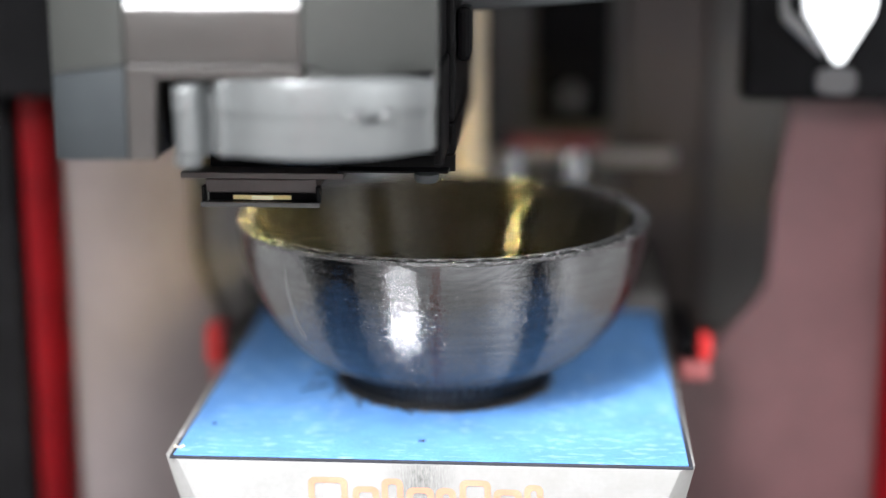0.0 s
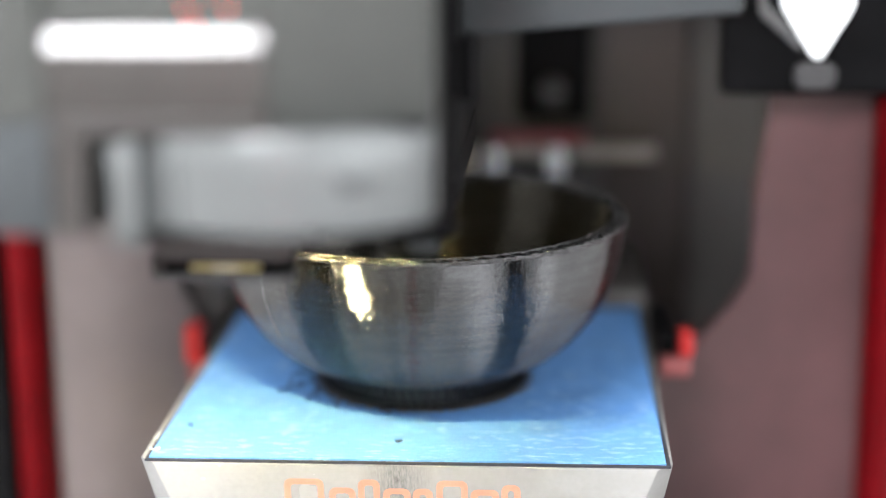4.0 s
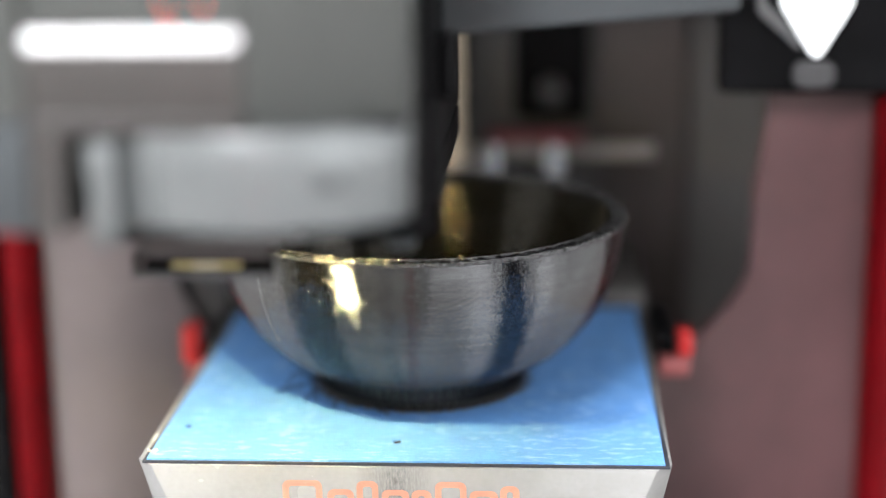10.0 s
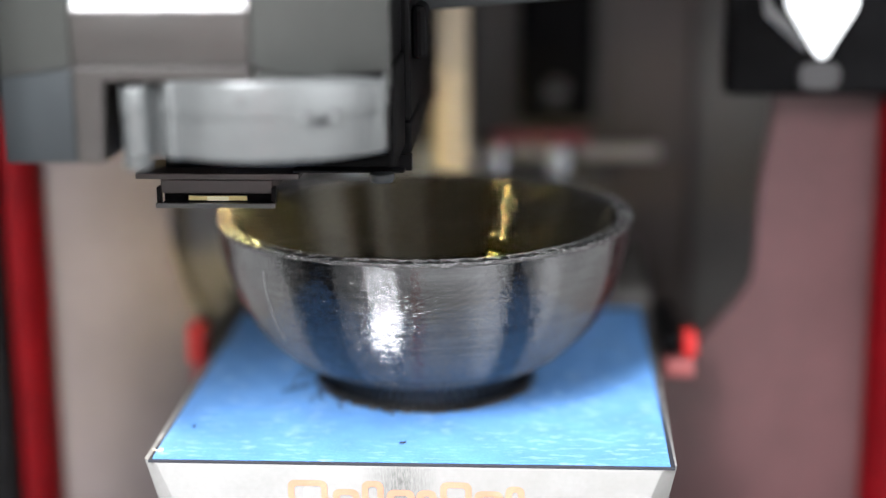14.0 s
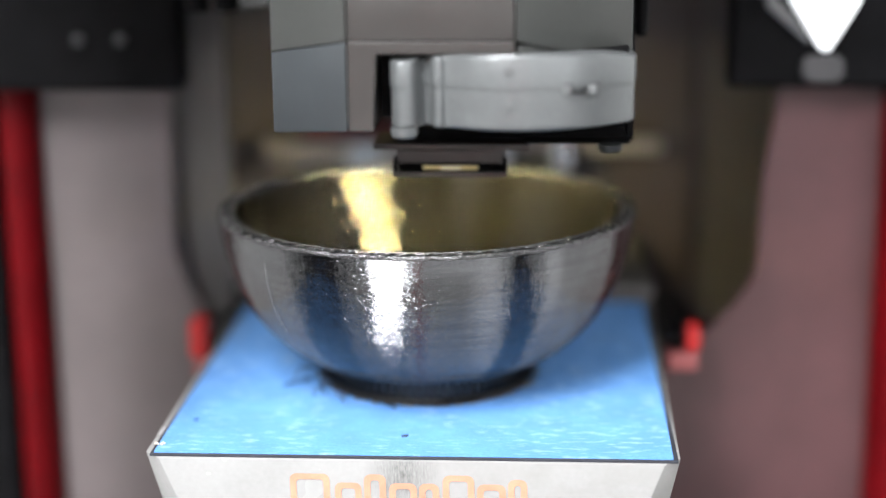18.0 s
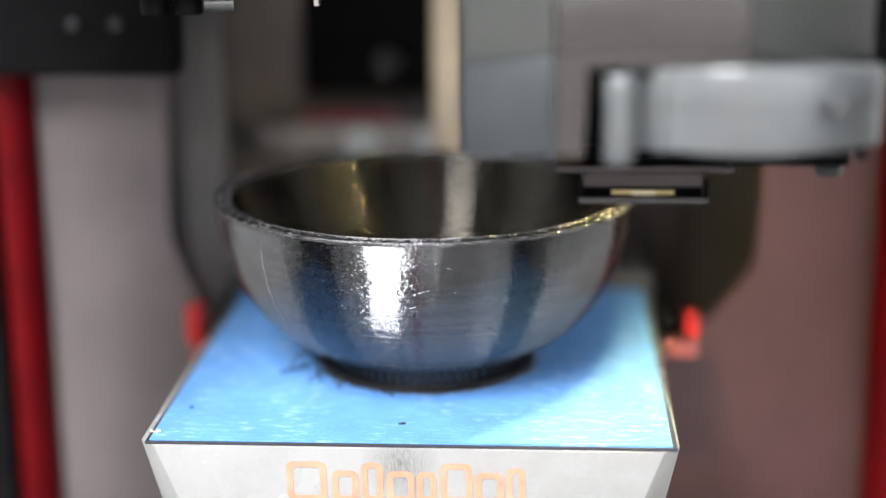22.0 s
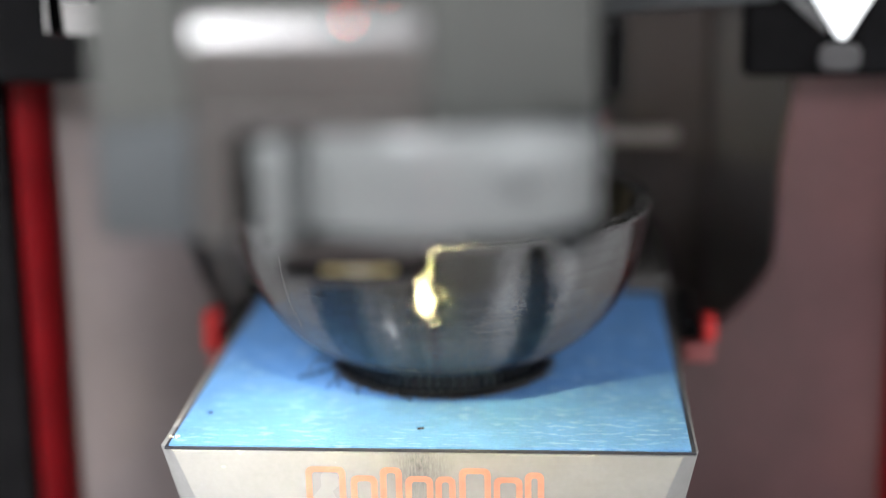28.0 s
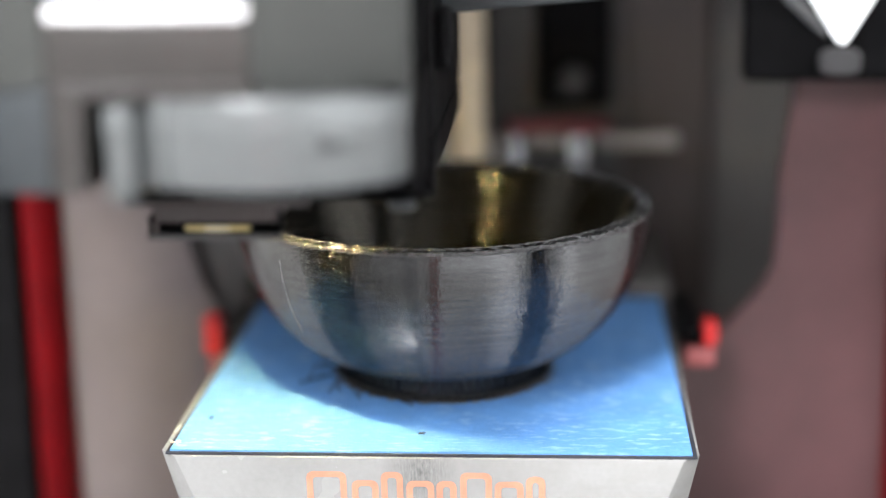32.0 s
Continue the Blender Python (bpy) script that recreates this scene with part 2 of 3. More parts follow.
SATIN = material("satin_aluminium", (0.5, 0.5, 0.5), 0.35, 1, 0.06, 90)
BRASS = material("worn_brass", (0.42, 0.30, 0.12), 0.3, 1, 0.15, 300)
POLISHED = material("polished_bar_steel", (0.34, 0.34, 0.343), 0.03, 1, 0.04, 60, spread=0.01)
DULL = material("dull_metal", (0.38, 0.36, 0.35), 0.5, 0.3, 0.1, 90)
LEDGE = material("silver_painted_plastic", (0.060, 0.061, 0.062), 0.20, 0, 0.06, 90, spec=0.6, spread=0.03)
TAN = material("tan_coated_screw", (0.80, 0.67, 0.49), 0.5, 0, 0.12, 200)
RED = material("red_plastic", (0.48, 0.018, 0.018), 0.45, 0, 0.1, 150)
RED_DEEP = material("deep_red_trim", (0.085, 0.0014, 0.0030), 0.4, 0, 0.15, 60, spec=0.08)
ORANGE = material("orange_print", (0.60, 0.27, 0.175), 0.35, 0, 0.12, 200)
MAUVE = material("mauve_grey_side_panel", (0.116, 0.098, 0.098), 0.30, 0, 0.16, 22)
# redder copy of MAUVE: mirrored red light on this side is put in
MAUVE_RED = material("side_panel_with_red_light", (0.074, 0.035, 0.037), 0.30, 0, 0.20, 22)
BACK_GREY = material("dark_grey_back_panel", (0.102, 0.099, 0.095), 0.5, 0, 0.15, 20)
INNER_GREY = material("mid_grey_inner_panel", (0.090, 0.086, 0.083), 0.45, 0, 0.15, 20)
BROWN = material("brown_grey_back_panel", (0.050, 0.040, 0.037), 0.5, 0, 0.2, 25)
PAINT = material("light_wall_paint", (0.78, 0.78, 0.77), 0.8, 0, 0.05, 2)
WOOD = material("table_laminate", (0.28, 0.275, 0.27), 0.5, 0, 0.06, 8)
LED = glowing("warm_led", (1.0, 0.81, 0.38), 1700)
# the next two glow in place of the strip's reflection in the tray
DIM_GLOW = glowing("dim_warm_glow", (0.9, 0.75, 0.35), 0.02)
BRIGHT_GLOW = glowing("warm_glow", (1.0, 0.9, 0.62), 0.13)
# tone raised to make up for light that doesn't reach this corner
PALE_GREY = material("pale_grey_brown_plastic", (0.24, 0.218, 0.208), 0.5, 0, 0.12, 25)
GLOSSY = material("glossy_dark_grey", (0.020, 0.021, 0.023), 0.35, 0.1, 0.1, 90)
MAROON = material("maroon_grey_plastic", (0.044, 0.036, 0.035), 0.45, 0, 0.1, 90, 0.1)
NAVY = material("dark_blue_paint", (0.02, 0.025, 0.045), 0.5, 0, 0.1, 6)
PALE = material("pale_bluish_plastic", (0.6, 0.65, 0.68), 0.35, 0, 0.06, 60)
PINK = material("pink_plastic", (0.27, 0.075, 0.075), 0.5, 0, 0.1, 100)
PINK_RED = material("pinkish_red_plastic", (0.22, 0.045, 0.06), 0.5, 0, 0.1, 100)
LED_RED = glowing("red_indicator_and_reflection", (1.0, 0.06, 0.02), 4)
PAD = material("pale_grey_pad", (0.038, 0.038, 0.040), 0.5, 0, 0.1, 90)
LENS = glowing("white_lamp_lens", (0.96, 0.99, 1.0), 0.85)

# ---- mesh helpers ----


def part(name, bm, mat, parent=None, label="", smooth=0.0):
    me = bpy.data.meshes.new(name)
    bm.normal_update()
    if smooth:
        for f in bm.faces:
            f.smooth = True
        for e in bm.edges:
            if len(e.link_faces) == 2 and e.calc_face_angle(0) > radians(smooth):
                e.smooth = False
    bm.to_mesh(me)
    bm.free()
    me.materials.append(mat)
    ob = new(name, me)
    if parent:
        ob.parent = parent
    if label:
        tagged(ob, label)
    return ob


def thing(name, label, category, group="", kind="", at=(0, 0, 0)):
    ob = new(name)
    ob.location = at
    ob.empty_display_size = 0.01
    return tagged(ob, label, category, group, kind)


def block(bm, x0, x1, y0, y1, z0, z1, bevel=0.0, segs=2):
    vs = bmesh.ops.create_cube(bm, size=1)["verts"]
    for v in vs:
        v.co = Vector(((x0 + x1) / 2 + v.co.x * (x1 - x0), (y0 + y1) / 2 + v.co.y * (y1 - y0), (z0 + z1) / 2 + v.co.z * (z1 - z0)))
    if bevel:
        bmesh.ops.bevel(bm, geom=list({e for v in vs for e in v.link_edges}), offset=bevel, segments=segs, profile=0.5, affect="EDGES")
    return bm


def box(x0, x1, y0, y1, z0, z1, bevel=0.0, segs=2):
    return block(bmesh.new(), x0, x1, y0, y1, z0, z1, bevel, segs)


def prism(outline, z0, z1, bevel=0.0, top=None, bm=None):
    """Upright prism over a plan outline; top: another outline for the upper end."""
    bm = bm or bmesh.new()
    lo = [bm.verts.new((x, y, z0)) for x, y in outline]
    hi = [bm.verts.new((x, y, z1)) for x, y in (top or outline)]
    n = len(lo)
    faces = [bm.faces.new(list(reversed(lo))), bm.faces.new(hi)]
    faces += [bm.faces.new((lo[i], lo[(i + 1) % n], hi[(i + 1) % n], hi[i])) for i in range(n)]
    bmesh.ops.recalc_face_normals(bm, faces=faces)
    if bevel:
        bmesh.ops.bevel(bm, geom=list({e for f in faces for e in f.edges}), offset=bevel, segments=2, profile=0.5, affect="EDGES")
    return bm


def slab(outline, y0, y1, bevel=0.0):
    """Plate over an outline in x and z, from y0 to y1."""
    bm = prism([(x, z) for x, z in outline], y0, y1, bevel)
    for v in bm.verts:
        v.co = Vector((v.co.x, v.co.z, v.co.y))
    bmesh.ops.recalc_face_normals(bm, faces=bm.faces)
    return bm


def turned(profile, steps, bm=None, close=False, at=(0, 0)):
    """Surface of revolution about an upright axis; profile: radius and height."""
    bm = bm or bmesh.new()
    rings = [[bm.verts.new((at[0] + r * math.cos(math.tau * i / steps), at[1] + r * math.sin(math.tau * i / steps), z)) for i in range(steps)] for r, z in profile]
    pairs = list(zip(rings, rings[1:])) + ([(rings[-1], rings[0])] if close else [])
    for a, b in pairs:
        for i in range(steps):
            bm.faces.new((a[i], a[(i + 1) % steps], b[(i + 1) % steps], b[i]))
    if not close:
        for ring, flip in ((rings[0], True), (rings[-1], False)):
            bm.faces.new(list(reversed(ring)) if flip else ring)
    bmesh.ops.recalc_face_normals(bm, faces=bm.faces)
    return bm


def rod(a, b, r, steps=20, bm=None):
    bm = bm or bmesh.new()
    a, b = Vector(a), Vector(b)
    m = (b - a).to_track_quat("Z", "Y").to_matrix().to_4x4()
    m.translation = (a + b) / 2
    bmesh.ops.create_cone(bm, cap_ends=True, segments=steps, radius1=r, radius2=r, depth=(b - a).length, matrix=m)
    return bm


def strand(points, r, bm=None, sides=5):
    """Thin thread along points."""
    bm = bm or bmesh.new()
    pts = [Vector(p) for p in points]
    rings = []
    for i, p in enumerate(pts):
        d = (pts[min(i + 1, len(pts) - 1)] - pts[max(i - 1, 0)]).normalized()
        u = d.orthogonal().normalized()
        w = d.cross(u)
        rings.append([bm.verts.new(p + r * (math.cos(math.tau * k / sides) * u + math.sin(math.tau * k / sides) * w)) for k in range(sides)])
    for a, b in zip(rings, rings[1:]):
        for k in range(sides):
            bm.faces.new((a[k], a[(k + 1) % sides], b[(k + 1) % sides], b[k]))
    return bm


# ---- the room and the printer's housing ----
FLOOR_Z = -0.16
XL, XR, YB = -0.135, 0.130, 0.15


def setting(name, bm, mat, label=""):
    return tagged(part(name, bm, mat), label, kind="structure")


setting("floor", box(-1.6, 1.6, -2.4, 0.9, -0.92, -0.9), PAINT)
setting("wall_back_room", box(-1.6, 1.6, 0.9, 0.95, -0.9, 2.1), PAINT)
setting("wall_front_room", box(-1.6, 1.6, -2.45, -2.4, -0.9, 2.1), PAINT)
setting("wall_left_room", box(-1.65, -1.6, -2.4, 0.9, -0.9, 2.1), PAINT)
setting("wall_right_room", box(1.6, 1.65, -2.4, 0.9, -0.9, 2.1), PAINT)
setting("ceiling", box(-1.6, 1.6, -2.4, 0.9, 2.1, 2.15), PAINT)
# red upright out of view, added for the red stripe mirrored in the bowl
red_upright = box(-0.026, 0.026, -0.026, 0.026, 0, 0.72, 0.002)
red_upright.transform(pose(-0.012, -0.76, FLOOR_Z, 0, 0, 35))
tagged(part("red_upright", red_upright, RED), "unseen red upright added for a red stripe in reflections", "box")
table = thing("table", "plain pale grey laminate table with black legs under the printer", "table")
part("tabletop", box(-0.6, 0.6, -0.9, 0.5, FLOOR_Z - 0.03, FLOOR_Z, 0.003), WOOD, table)
for x in (-0.56, 0.53):
    for y in (-0.86, 0.43):
        part("leg", box(x, x + 0.03, y, y + 0.03, -0.9, FLOOR_Z - 0.0305, 0.002), BLACK, table)


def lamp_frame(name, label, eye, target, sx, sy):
    """Thin frame added round a light panel out of view, hung from the ceiling on a rod."""
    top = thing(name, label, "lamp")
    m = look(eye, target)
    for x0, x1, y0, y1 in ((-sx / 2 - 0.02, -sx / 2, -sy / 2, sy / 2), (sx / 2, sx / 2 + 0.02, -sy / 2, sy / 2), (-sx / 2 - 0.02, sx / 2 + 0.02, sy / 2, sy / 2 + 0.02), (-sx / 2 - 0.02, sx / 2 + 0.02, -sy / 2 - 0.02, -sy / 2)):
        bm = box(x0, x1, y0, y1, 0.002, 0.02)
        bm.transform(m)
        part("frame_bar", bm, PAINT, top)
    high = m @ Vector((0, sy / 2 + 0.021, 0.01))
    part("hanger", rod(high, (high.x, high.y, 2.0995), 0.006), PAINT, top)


# unseen fixture, added so the key lamp has something to hang in
lamp_frame("key_lamp_frame", "unseen frame added round the key lamp, hung from the ceiling", (-0.46, -1.15, 1.20), (0, 0, 0), 0.42, 1.0)
# unseen dark upright, added so the polished beam mirrors a dark band
dark_upright = thing("cabinet", "unseen dark blue block added for a dark band in reflections", "cabinet", at=(0, 0, 0))
part("body", box(-0.46, -0.29, -1.75, -1.5, -0.9, 0.45, 0.004), NAVY, dark_upright)
part("front_board", box(-0.455, -0.295, -1.499, -1.485, -0.85, 0.44, 0.003), NAVY, dark_upright)
setting("wall_left", box(XL - 0.012, XL, 0.0500, YB, FLOOR_Z + 0.012, 0.20), BLACK)
setting("wall_right", box(XR, XR + 0.012, 0.0500, YB, FLOOR_Z + 0.012, 0.20), BLACK)
setting("wall_back", box(XL - 0.012, XR + 0.012, YB, YB + 0.012, FLOOR_Z + 0.012, 0.20), BROWN, "brown-grey rear panel of the printer")
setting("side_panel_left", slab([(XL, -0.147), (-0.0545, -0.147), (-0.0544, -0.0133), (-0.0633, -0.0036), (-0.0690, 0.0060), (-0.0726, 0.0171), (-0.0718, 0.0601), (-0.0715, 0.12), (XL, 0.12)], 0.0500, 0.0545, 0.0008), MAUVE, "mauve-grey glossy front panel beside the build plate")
setting("side_panel_right", slab([(XR, -0.147), (XR, 0.12), (0.0880, 0.12), (0.0871, 0.0550), (0.0845, 0.0371), (0.0842, 0.0220), (0.0836, 0.0112), (0.0786, 0.0034), (0.0684, -0.0077), (0.0580, -0.0174), (0.0585, -0.147)], 0.0500, 0.0545, 0.0008), MAUVE_RED, "glossy mauve front panel beside the build plate, reddened for mirrored light")
setting("housing_floor", box(XL - 0.02, XR + 0.02, -0.16, YB + 0.02, FLOOR_Z, FLOOR_Z + 0.012), BLACK)
setting("back_panel", box(XL + 0.001, XR - 0.001, 0.132, 0.136, FLOOR_Z + 0.013, 0.13, 0.001), BACK_GREY, "dark grey rear shield")
# added plate, set forward so it catches light the back panel misses
setting("light_catching_plate_left", box(-0.0890, -0.0580, 0.0580, 0.0615, FLOOR_Z + 0.013, 0.12, 0.0008), INNER_GREY, "added grey plate, set forward to catch more light")
setting("rear_cover", slab([(-0.0725, -0.12), (-0.047, -0.12), (-0.047, 0.09), (-0.0725, 0.09)], 0.1262, 0.1305, 0.001), PALE_GREY, "pale grey-brown rear cover, its tone raised for missing light")
setting("rear_cover_brown", slab([(0.047, -0.12), (0.0735, -0.12), (0.0735, 0.12), (0.047, 0.12)], 0.1262, 0.1305, 0.001), BROWN, "brown rear cover beside the motors")
# unseen cover, added to block overhead light and darken reflections in the bowl
setting("shade_hood", box(XL - 0.024, XR + 0.024, -0.11, YB + 0.012, 0.205, 0.215), BLACK, "black cover added out of view to shade the inside")
for name, x in (("trim_left", -0.1126), ("trim_right", 0.1198)):
    setting(name, prism([(x + 0.0055 * math.cos(radians(a)), 0.0497 - 0.0085 * math.sin(radians(a))) for a in range(0, 181, 12)], FLOOR_Z + 0.012, 0.0720), RED_DEEP, "rounded deep red glossy trim along the housing edge")
setting("edge_left", box(XL, -0.1184, 0.0420, 0.0497, FLOOR_Z + 0.012, 0.0720, 0.001), BLACK, "black outer edge of the housing")
setting("post_left", box(-0.118, -0.0935, -0.125, -0.0600, FLOOR_Z + 0.012, 0.2049, 0.003), BLACK, "black front post of the housing")
setting("post_right", box(XR + 0.001, XR + 0.024, -0.135, -0.0750, FLOOR_Z + 0.012, 0.2049, 0.003), BLACK, "black front post of the housing")

# ---- build platform ----


def build_platform():
    top = thing("build_platform", "white build plate covered in worn blue masking tape", "build plate")
    x0, x1, y0, y1 = -0.0568, 0.0565, -0.0562, 0.062

    def outline(dx, dy, c):
        return [(x0 + dx + c, y0 + dy), (x1 - dx - c, y0 + dy), (x1 - dx, y0 + dy + c), (x1 - dx, y1 - c), (x1 - dx - c, y1), (x0 + dx + c, y1), (x0 + dx, y1 - c), (x0 + dx, y0 + dy + c)]
    part("body", prism(outline(0.0070, 0.004, 0.0105), -0.04, -0.0010, 0.0003, outline(0, 0, 0.0034)), SMUDGED, top, "white plastic body with slanted ends", smooth=35)
    part("edge_strip", box(-0.0553, 0.0558, y0 + 0.0006, y1, -0.0010, -0.0004, 0.0001), SHADOW_GAP, top, "dark strip for the shadow gap under the tape")
    sheet = bmesh.new()
    bmesh.ops.create_grid(sheet, x_segments=60, y_segments=60, size=0.5)
    for v in sheet.verts:
        x, y = -0.0544 + (v.co.x + 0.5) * 0.1092, y0 + 0.0012 + (v.co.y + 0.5) * (y1 - y0 - 0.002)
        v.co = Vector((x, y, 0.00012 * noise.noise((x * 60, y * 60, 1)) + 0.00006 * noise.noise((x * 300, y * 300, 2))))
    geo = bmesh.ops.extrude_face_region(sheet, geom=sheet.faces[:])
    for v in geo["geom"]:
        if isinstance(v, bmesh.types.BMVert):
            v.co.z -= 0.0005
    bmesh.ops.recalc_face_normals(sheet, faces=sheet.faces)
    part("tape", sheet, TAPE, top, "bright blue masking tape with pale scuffs", smooth=40)
    # plain orange shapes on the front face, in a row
    def front(x, z):
        k = (-0.0016 - z) / 0.0384
        return Vector((x, y0 + 0.004 * k - 0.0001, z))
    def frame_shape(x, w, z1, h, t):
        bm = bmesh.new()
        rings = []
        for inset in (0, t):
            ring = []
            r = 0.0014 if not inset else 0.0007
            for cx_, cz_, q0_ in ((x + w - r, z1 - r, 0), (x + r, z1 - r, 90), (x + r, z1 - h + r, 180), (x + w - r, z1 - h + r, 270)):
                sx, sz = (-inset if cx_ > x + w / 2 else inset) * 0.6, (-inset if cz_ > z1 - h / 2 else inset) * 0.6
                for k in range(4):
                    a = radians(q0_ + 30 * k)
                    ring.append(bm.verts.new(front(cx_ + sx + r * math.cos(a), cz_ + sz + r * math.sin(a))))
            rings.append(ring)
        n = len(rings[0])
        for i in range(n):
            bm.faces.new((rings[0][i], rings[0][(i + 1) % n], rings[1][(i + 1) % n], rings[1][i]))
        bmesh.ops.recalc_face_normals(bm, faces=bm.faces)
        return bm
    for x, w, z1, h in ((-0.0255, 0.0084, -0.0042, 0.0092), (-0.0160, 0.0056, -0.0062, 0.0072), (-0.0098, 0.0046, -0.0042, 0.0092), (-0.0045, 0.0058, -0.0062, 0.0072),
                        (0.0018, 0.0042, -0.0062, 0.0072), (0.0068, 0.0066, -0.0042, 0.0092), (0.0140, 0.0060, -0.0062, 0.0072), (0.0205, 0.0040, -0.0050, 0.0084)):
        part("logo_shape", frame_shape(x, w, z1, h, 0.0022), ORANGE, top, "plain orange printed shape")
    return top


platform = build_platform()


def gouge(x, y, size, turn):
    """A small torn nick with a raised pale lip in the tape."""
    bm = bmesh.new()
    pts = [(math.cos(a) * size * (0.7 + 0.5 * noise.noise((a, x * 99, 0))), math.sin(a) * size * 0.45 * (0.7 + 0.5 * noise.noise((a, 3, y * 99)))) for a in [math.tau * i / 9 for i in range(9)]]
    prism(pts, -0.0002, 0.0003, bm=bm)
    ob = part("tape_nick", bm, SHADOW_GAP, platform, "dark torn nick in the tape")
    ob.matrix_basis = pose(x, y, 0, 0, 0, turn)
    bm = bmesh.new()
    block(bm, -size * 1.1, size * 0.7, size * 0.42, size * 0.62, 0, 0.0005, 0.0001)
    lip = part("tape_lip", bm, TAPE, platform, "pale curled edge of the nick")
    lip.matrix_basis = pose(x, y, 0, 0, 0, turn)


gouge(-0.0019, -0.0445, 0.0010, 15)
gouge(-0.0494, -0.0362, 0.0006, 40)
crumbs = bmesh.new()
for i in range(4):
    bmesh.ops.create_icosphere(crumbs, subdivisions=1, radius=random.uniform(0.0002, 0.0004), matrix=Matrix.Translation((-0.0545 + random.uniform(-0.0012, 0.0016), -0.0515 + random.uniform(-0.0025, 0.003), 0.0003)))
tagged(part("tape_crumbs", crumbs, TAN, platform, "pale crumbs at the tape corner", smooth=60), kind="stuff")

# ---- the bowl ----
RIM = 0.0412
BOWL = [(0.0255, 0.005), (0.0292, 0.0066), (0.0330, 0.0088), (0.0368, 0.0120), (0.0402, 0.0159), (0.0428, 0.0196), (0.0449, 0.0236), (0.0466, 0.0280), (0.0477, 0.0316), (0.0486, 0.0360), (0.0491, 0.0404)]


def bowl_thing():
    top = thing("bowl", "half-printed glossy silver-grey plastic bowl on the blue tape", "bowl")
    # smooth the profile
    from_z = [z for r, z in BOWL]
    out = []
    for i in range(81):
        z = 0.005 + (RIM - 0.0008 - 0.005) * i / 80
        out.append((float(np.interp(z, from_z, [r for r, _ in BOWL])), z))
    rs = np.array([r for r, _ in out])
    for _ in range(12):
        rs[1:-1] = (rs[:-2] + 2 * rs[1:-1] + rs[2:]) / 4
    outer = [(float(r), z) for r, (_, z) in zip(rs, out)]
    t, gap = 0.00042, 0.0032

    def rim_ring(outer_r, inner_r):
        return [(outer_r, RIM - 0.0004), (outer_r - 0.0002, RIM), (inner_r + 0.0002, RIM), (inner_r, RIM - 0.0004)]
    R0 = outer[-1][0]
    R1 = R0 - 2 * t - gap
    inner = [(r - 2 * t - gap - 0.0025 * max(0, 0.022 - z) / 0.022, z + 0.0042 * max(0, (0.013 - z) / 0.013)) for r, z in reversed(outer)]
    prof = outer + [(R0 - t, RIM - 0.0007), (R0 - t - 0.0001, RIM - 0.005), (R1 + t + 0.0001, RIM - 0.005), (R1 + t, RIM - 0.0007)] + inner + [(0.001, 0.0092), (0.001, 0.005)]
    shell = turned(prof, 256, close=True)
    lining = turned([(r - 0.0001, z + 0.0001) for r, z in inner[1:]] + [(r - 0.0003, z + 0.0003) for r, z in reversed(inner[1:])], 192, close=True)
    part("inner_face", lining, INNER, top, "inner face of the wall, darkened for shade inside", smooth=50)
    for v in shell.verts:
        if abs(v.co.z - 0.0095) < 0.0003:
            v.co.x, v.co.y = v.co.x * 0.994, v.co.y * 0.994
    # black floor set high so the cells read as shaded
    part("cell_floor", turned([(R1 + t, RIM - 0.0030), (R0 - t, RIM - 0.0030), (R0 - t, RIM - 0.0012), (R1 + t, RIM - 0.0012)], 128, close=True), RAFT, top, "floor of the open wall cells, blackened for shade")
    for name, ra, rb_ in (("outer_rim", R0, R0 - t), ("inner_rim", R1 + t, R1)):
        lip = turned(rim_ring(ra, rb_) + [(rb_, RIM - 0.0009), (ra, RIM - 0.0009)], 512, close=True)
        for v in lip.verts:
            c_ = v.co.copy()
            v.co.z += 0.00030 * noise.noise((c_.x * 900, c_.y * 900, 3)) + 0.00012 * noise.noise((c_.x * 260, c_.y * 260, 7))
            k = 1 + 0.0028 * noise.noise((c_.x * 800, c_.y * 800, c_.z * 2500))
            v.co.x, v.co.y = v.co.x * k, v.co.y * k
        part(name, lip, SILVER_ROUGH, top, "rough unfinished edge of the wall", smooth=40)
    part("shell", shell, SILVER, top, "glossy silver-grey wall of fine printed layers", smooth=50)
    zig = []
    for i in range(141):
        a = math.tau * i / 140
        r = (R1 + t - 0.0002) if i % 2 else (R0 - t + 0.0002)
        a += 0.006 * noise.noise((i * 1.7, 4, 0))
        zig.append((r * math.cos(a), r * math.sin(a), RIM - 0.0004 + 0.0002 * noise.noise((i * 0.7, 0, 0))))
    part("infill", strand(zig, 0.00026), SILVER_ROUGH, top, "zigzag infill strands between the walls")
    beads = bmesh.new()
    for i in range(190):
        a, r = random.uniform(0, math.tau), random.choice((R0 - 0.0003, R1 + 0.0003, random.uniform(R1, R0)))
        m = Matrix.Translation((r * math.cos(a), r * math.sin(a), RIM - 0.0001)) @ Matrix.Diagonal((1, 1, 0.6, 1))
        bmesh.ops.create_icosphere(beads, subdivisions=1, radius=random.uniform(0.00014, 0.00034), matrix=m)
    tagged(part("blobs", beads, SILVER_ROUGH, top, "small shiny plastic blobs on the rim", smooth=60), kind="stuff")
    # shade under the bowl is put into the ring's colour
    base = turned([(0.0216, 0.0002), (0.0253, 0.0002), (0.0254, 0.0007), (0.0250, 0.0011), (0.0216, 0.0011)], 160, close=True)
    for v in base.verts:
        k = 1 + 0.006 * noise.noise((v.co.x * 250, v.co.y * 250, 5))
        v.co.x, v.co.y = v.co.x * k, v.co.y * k
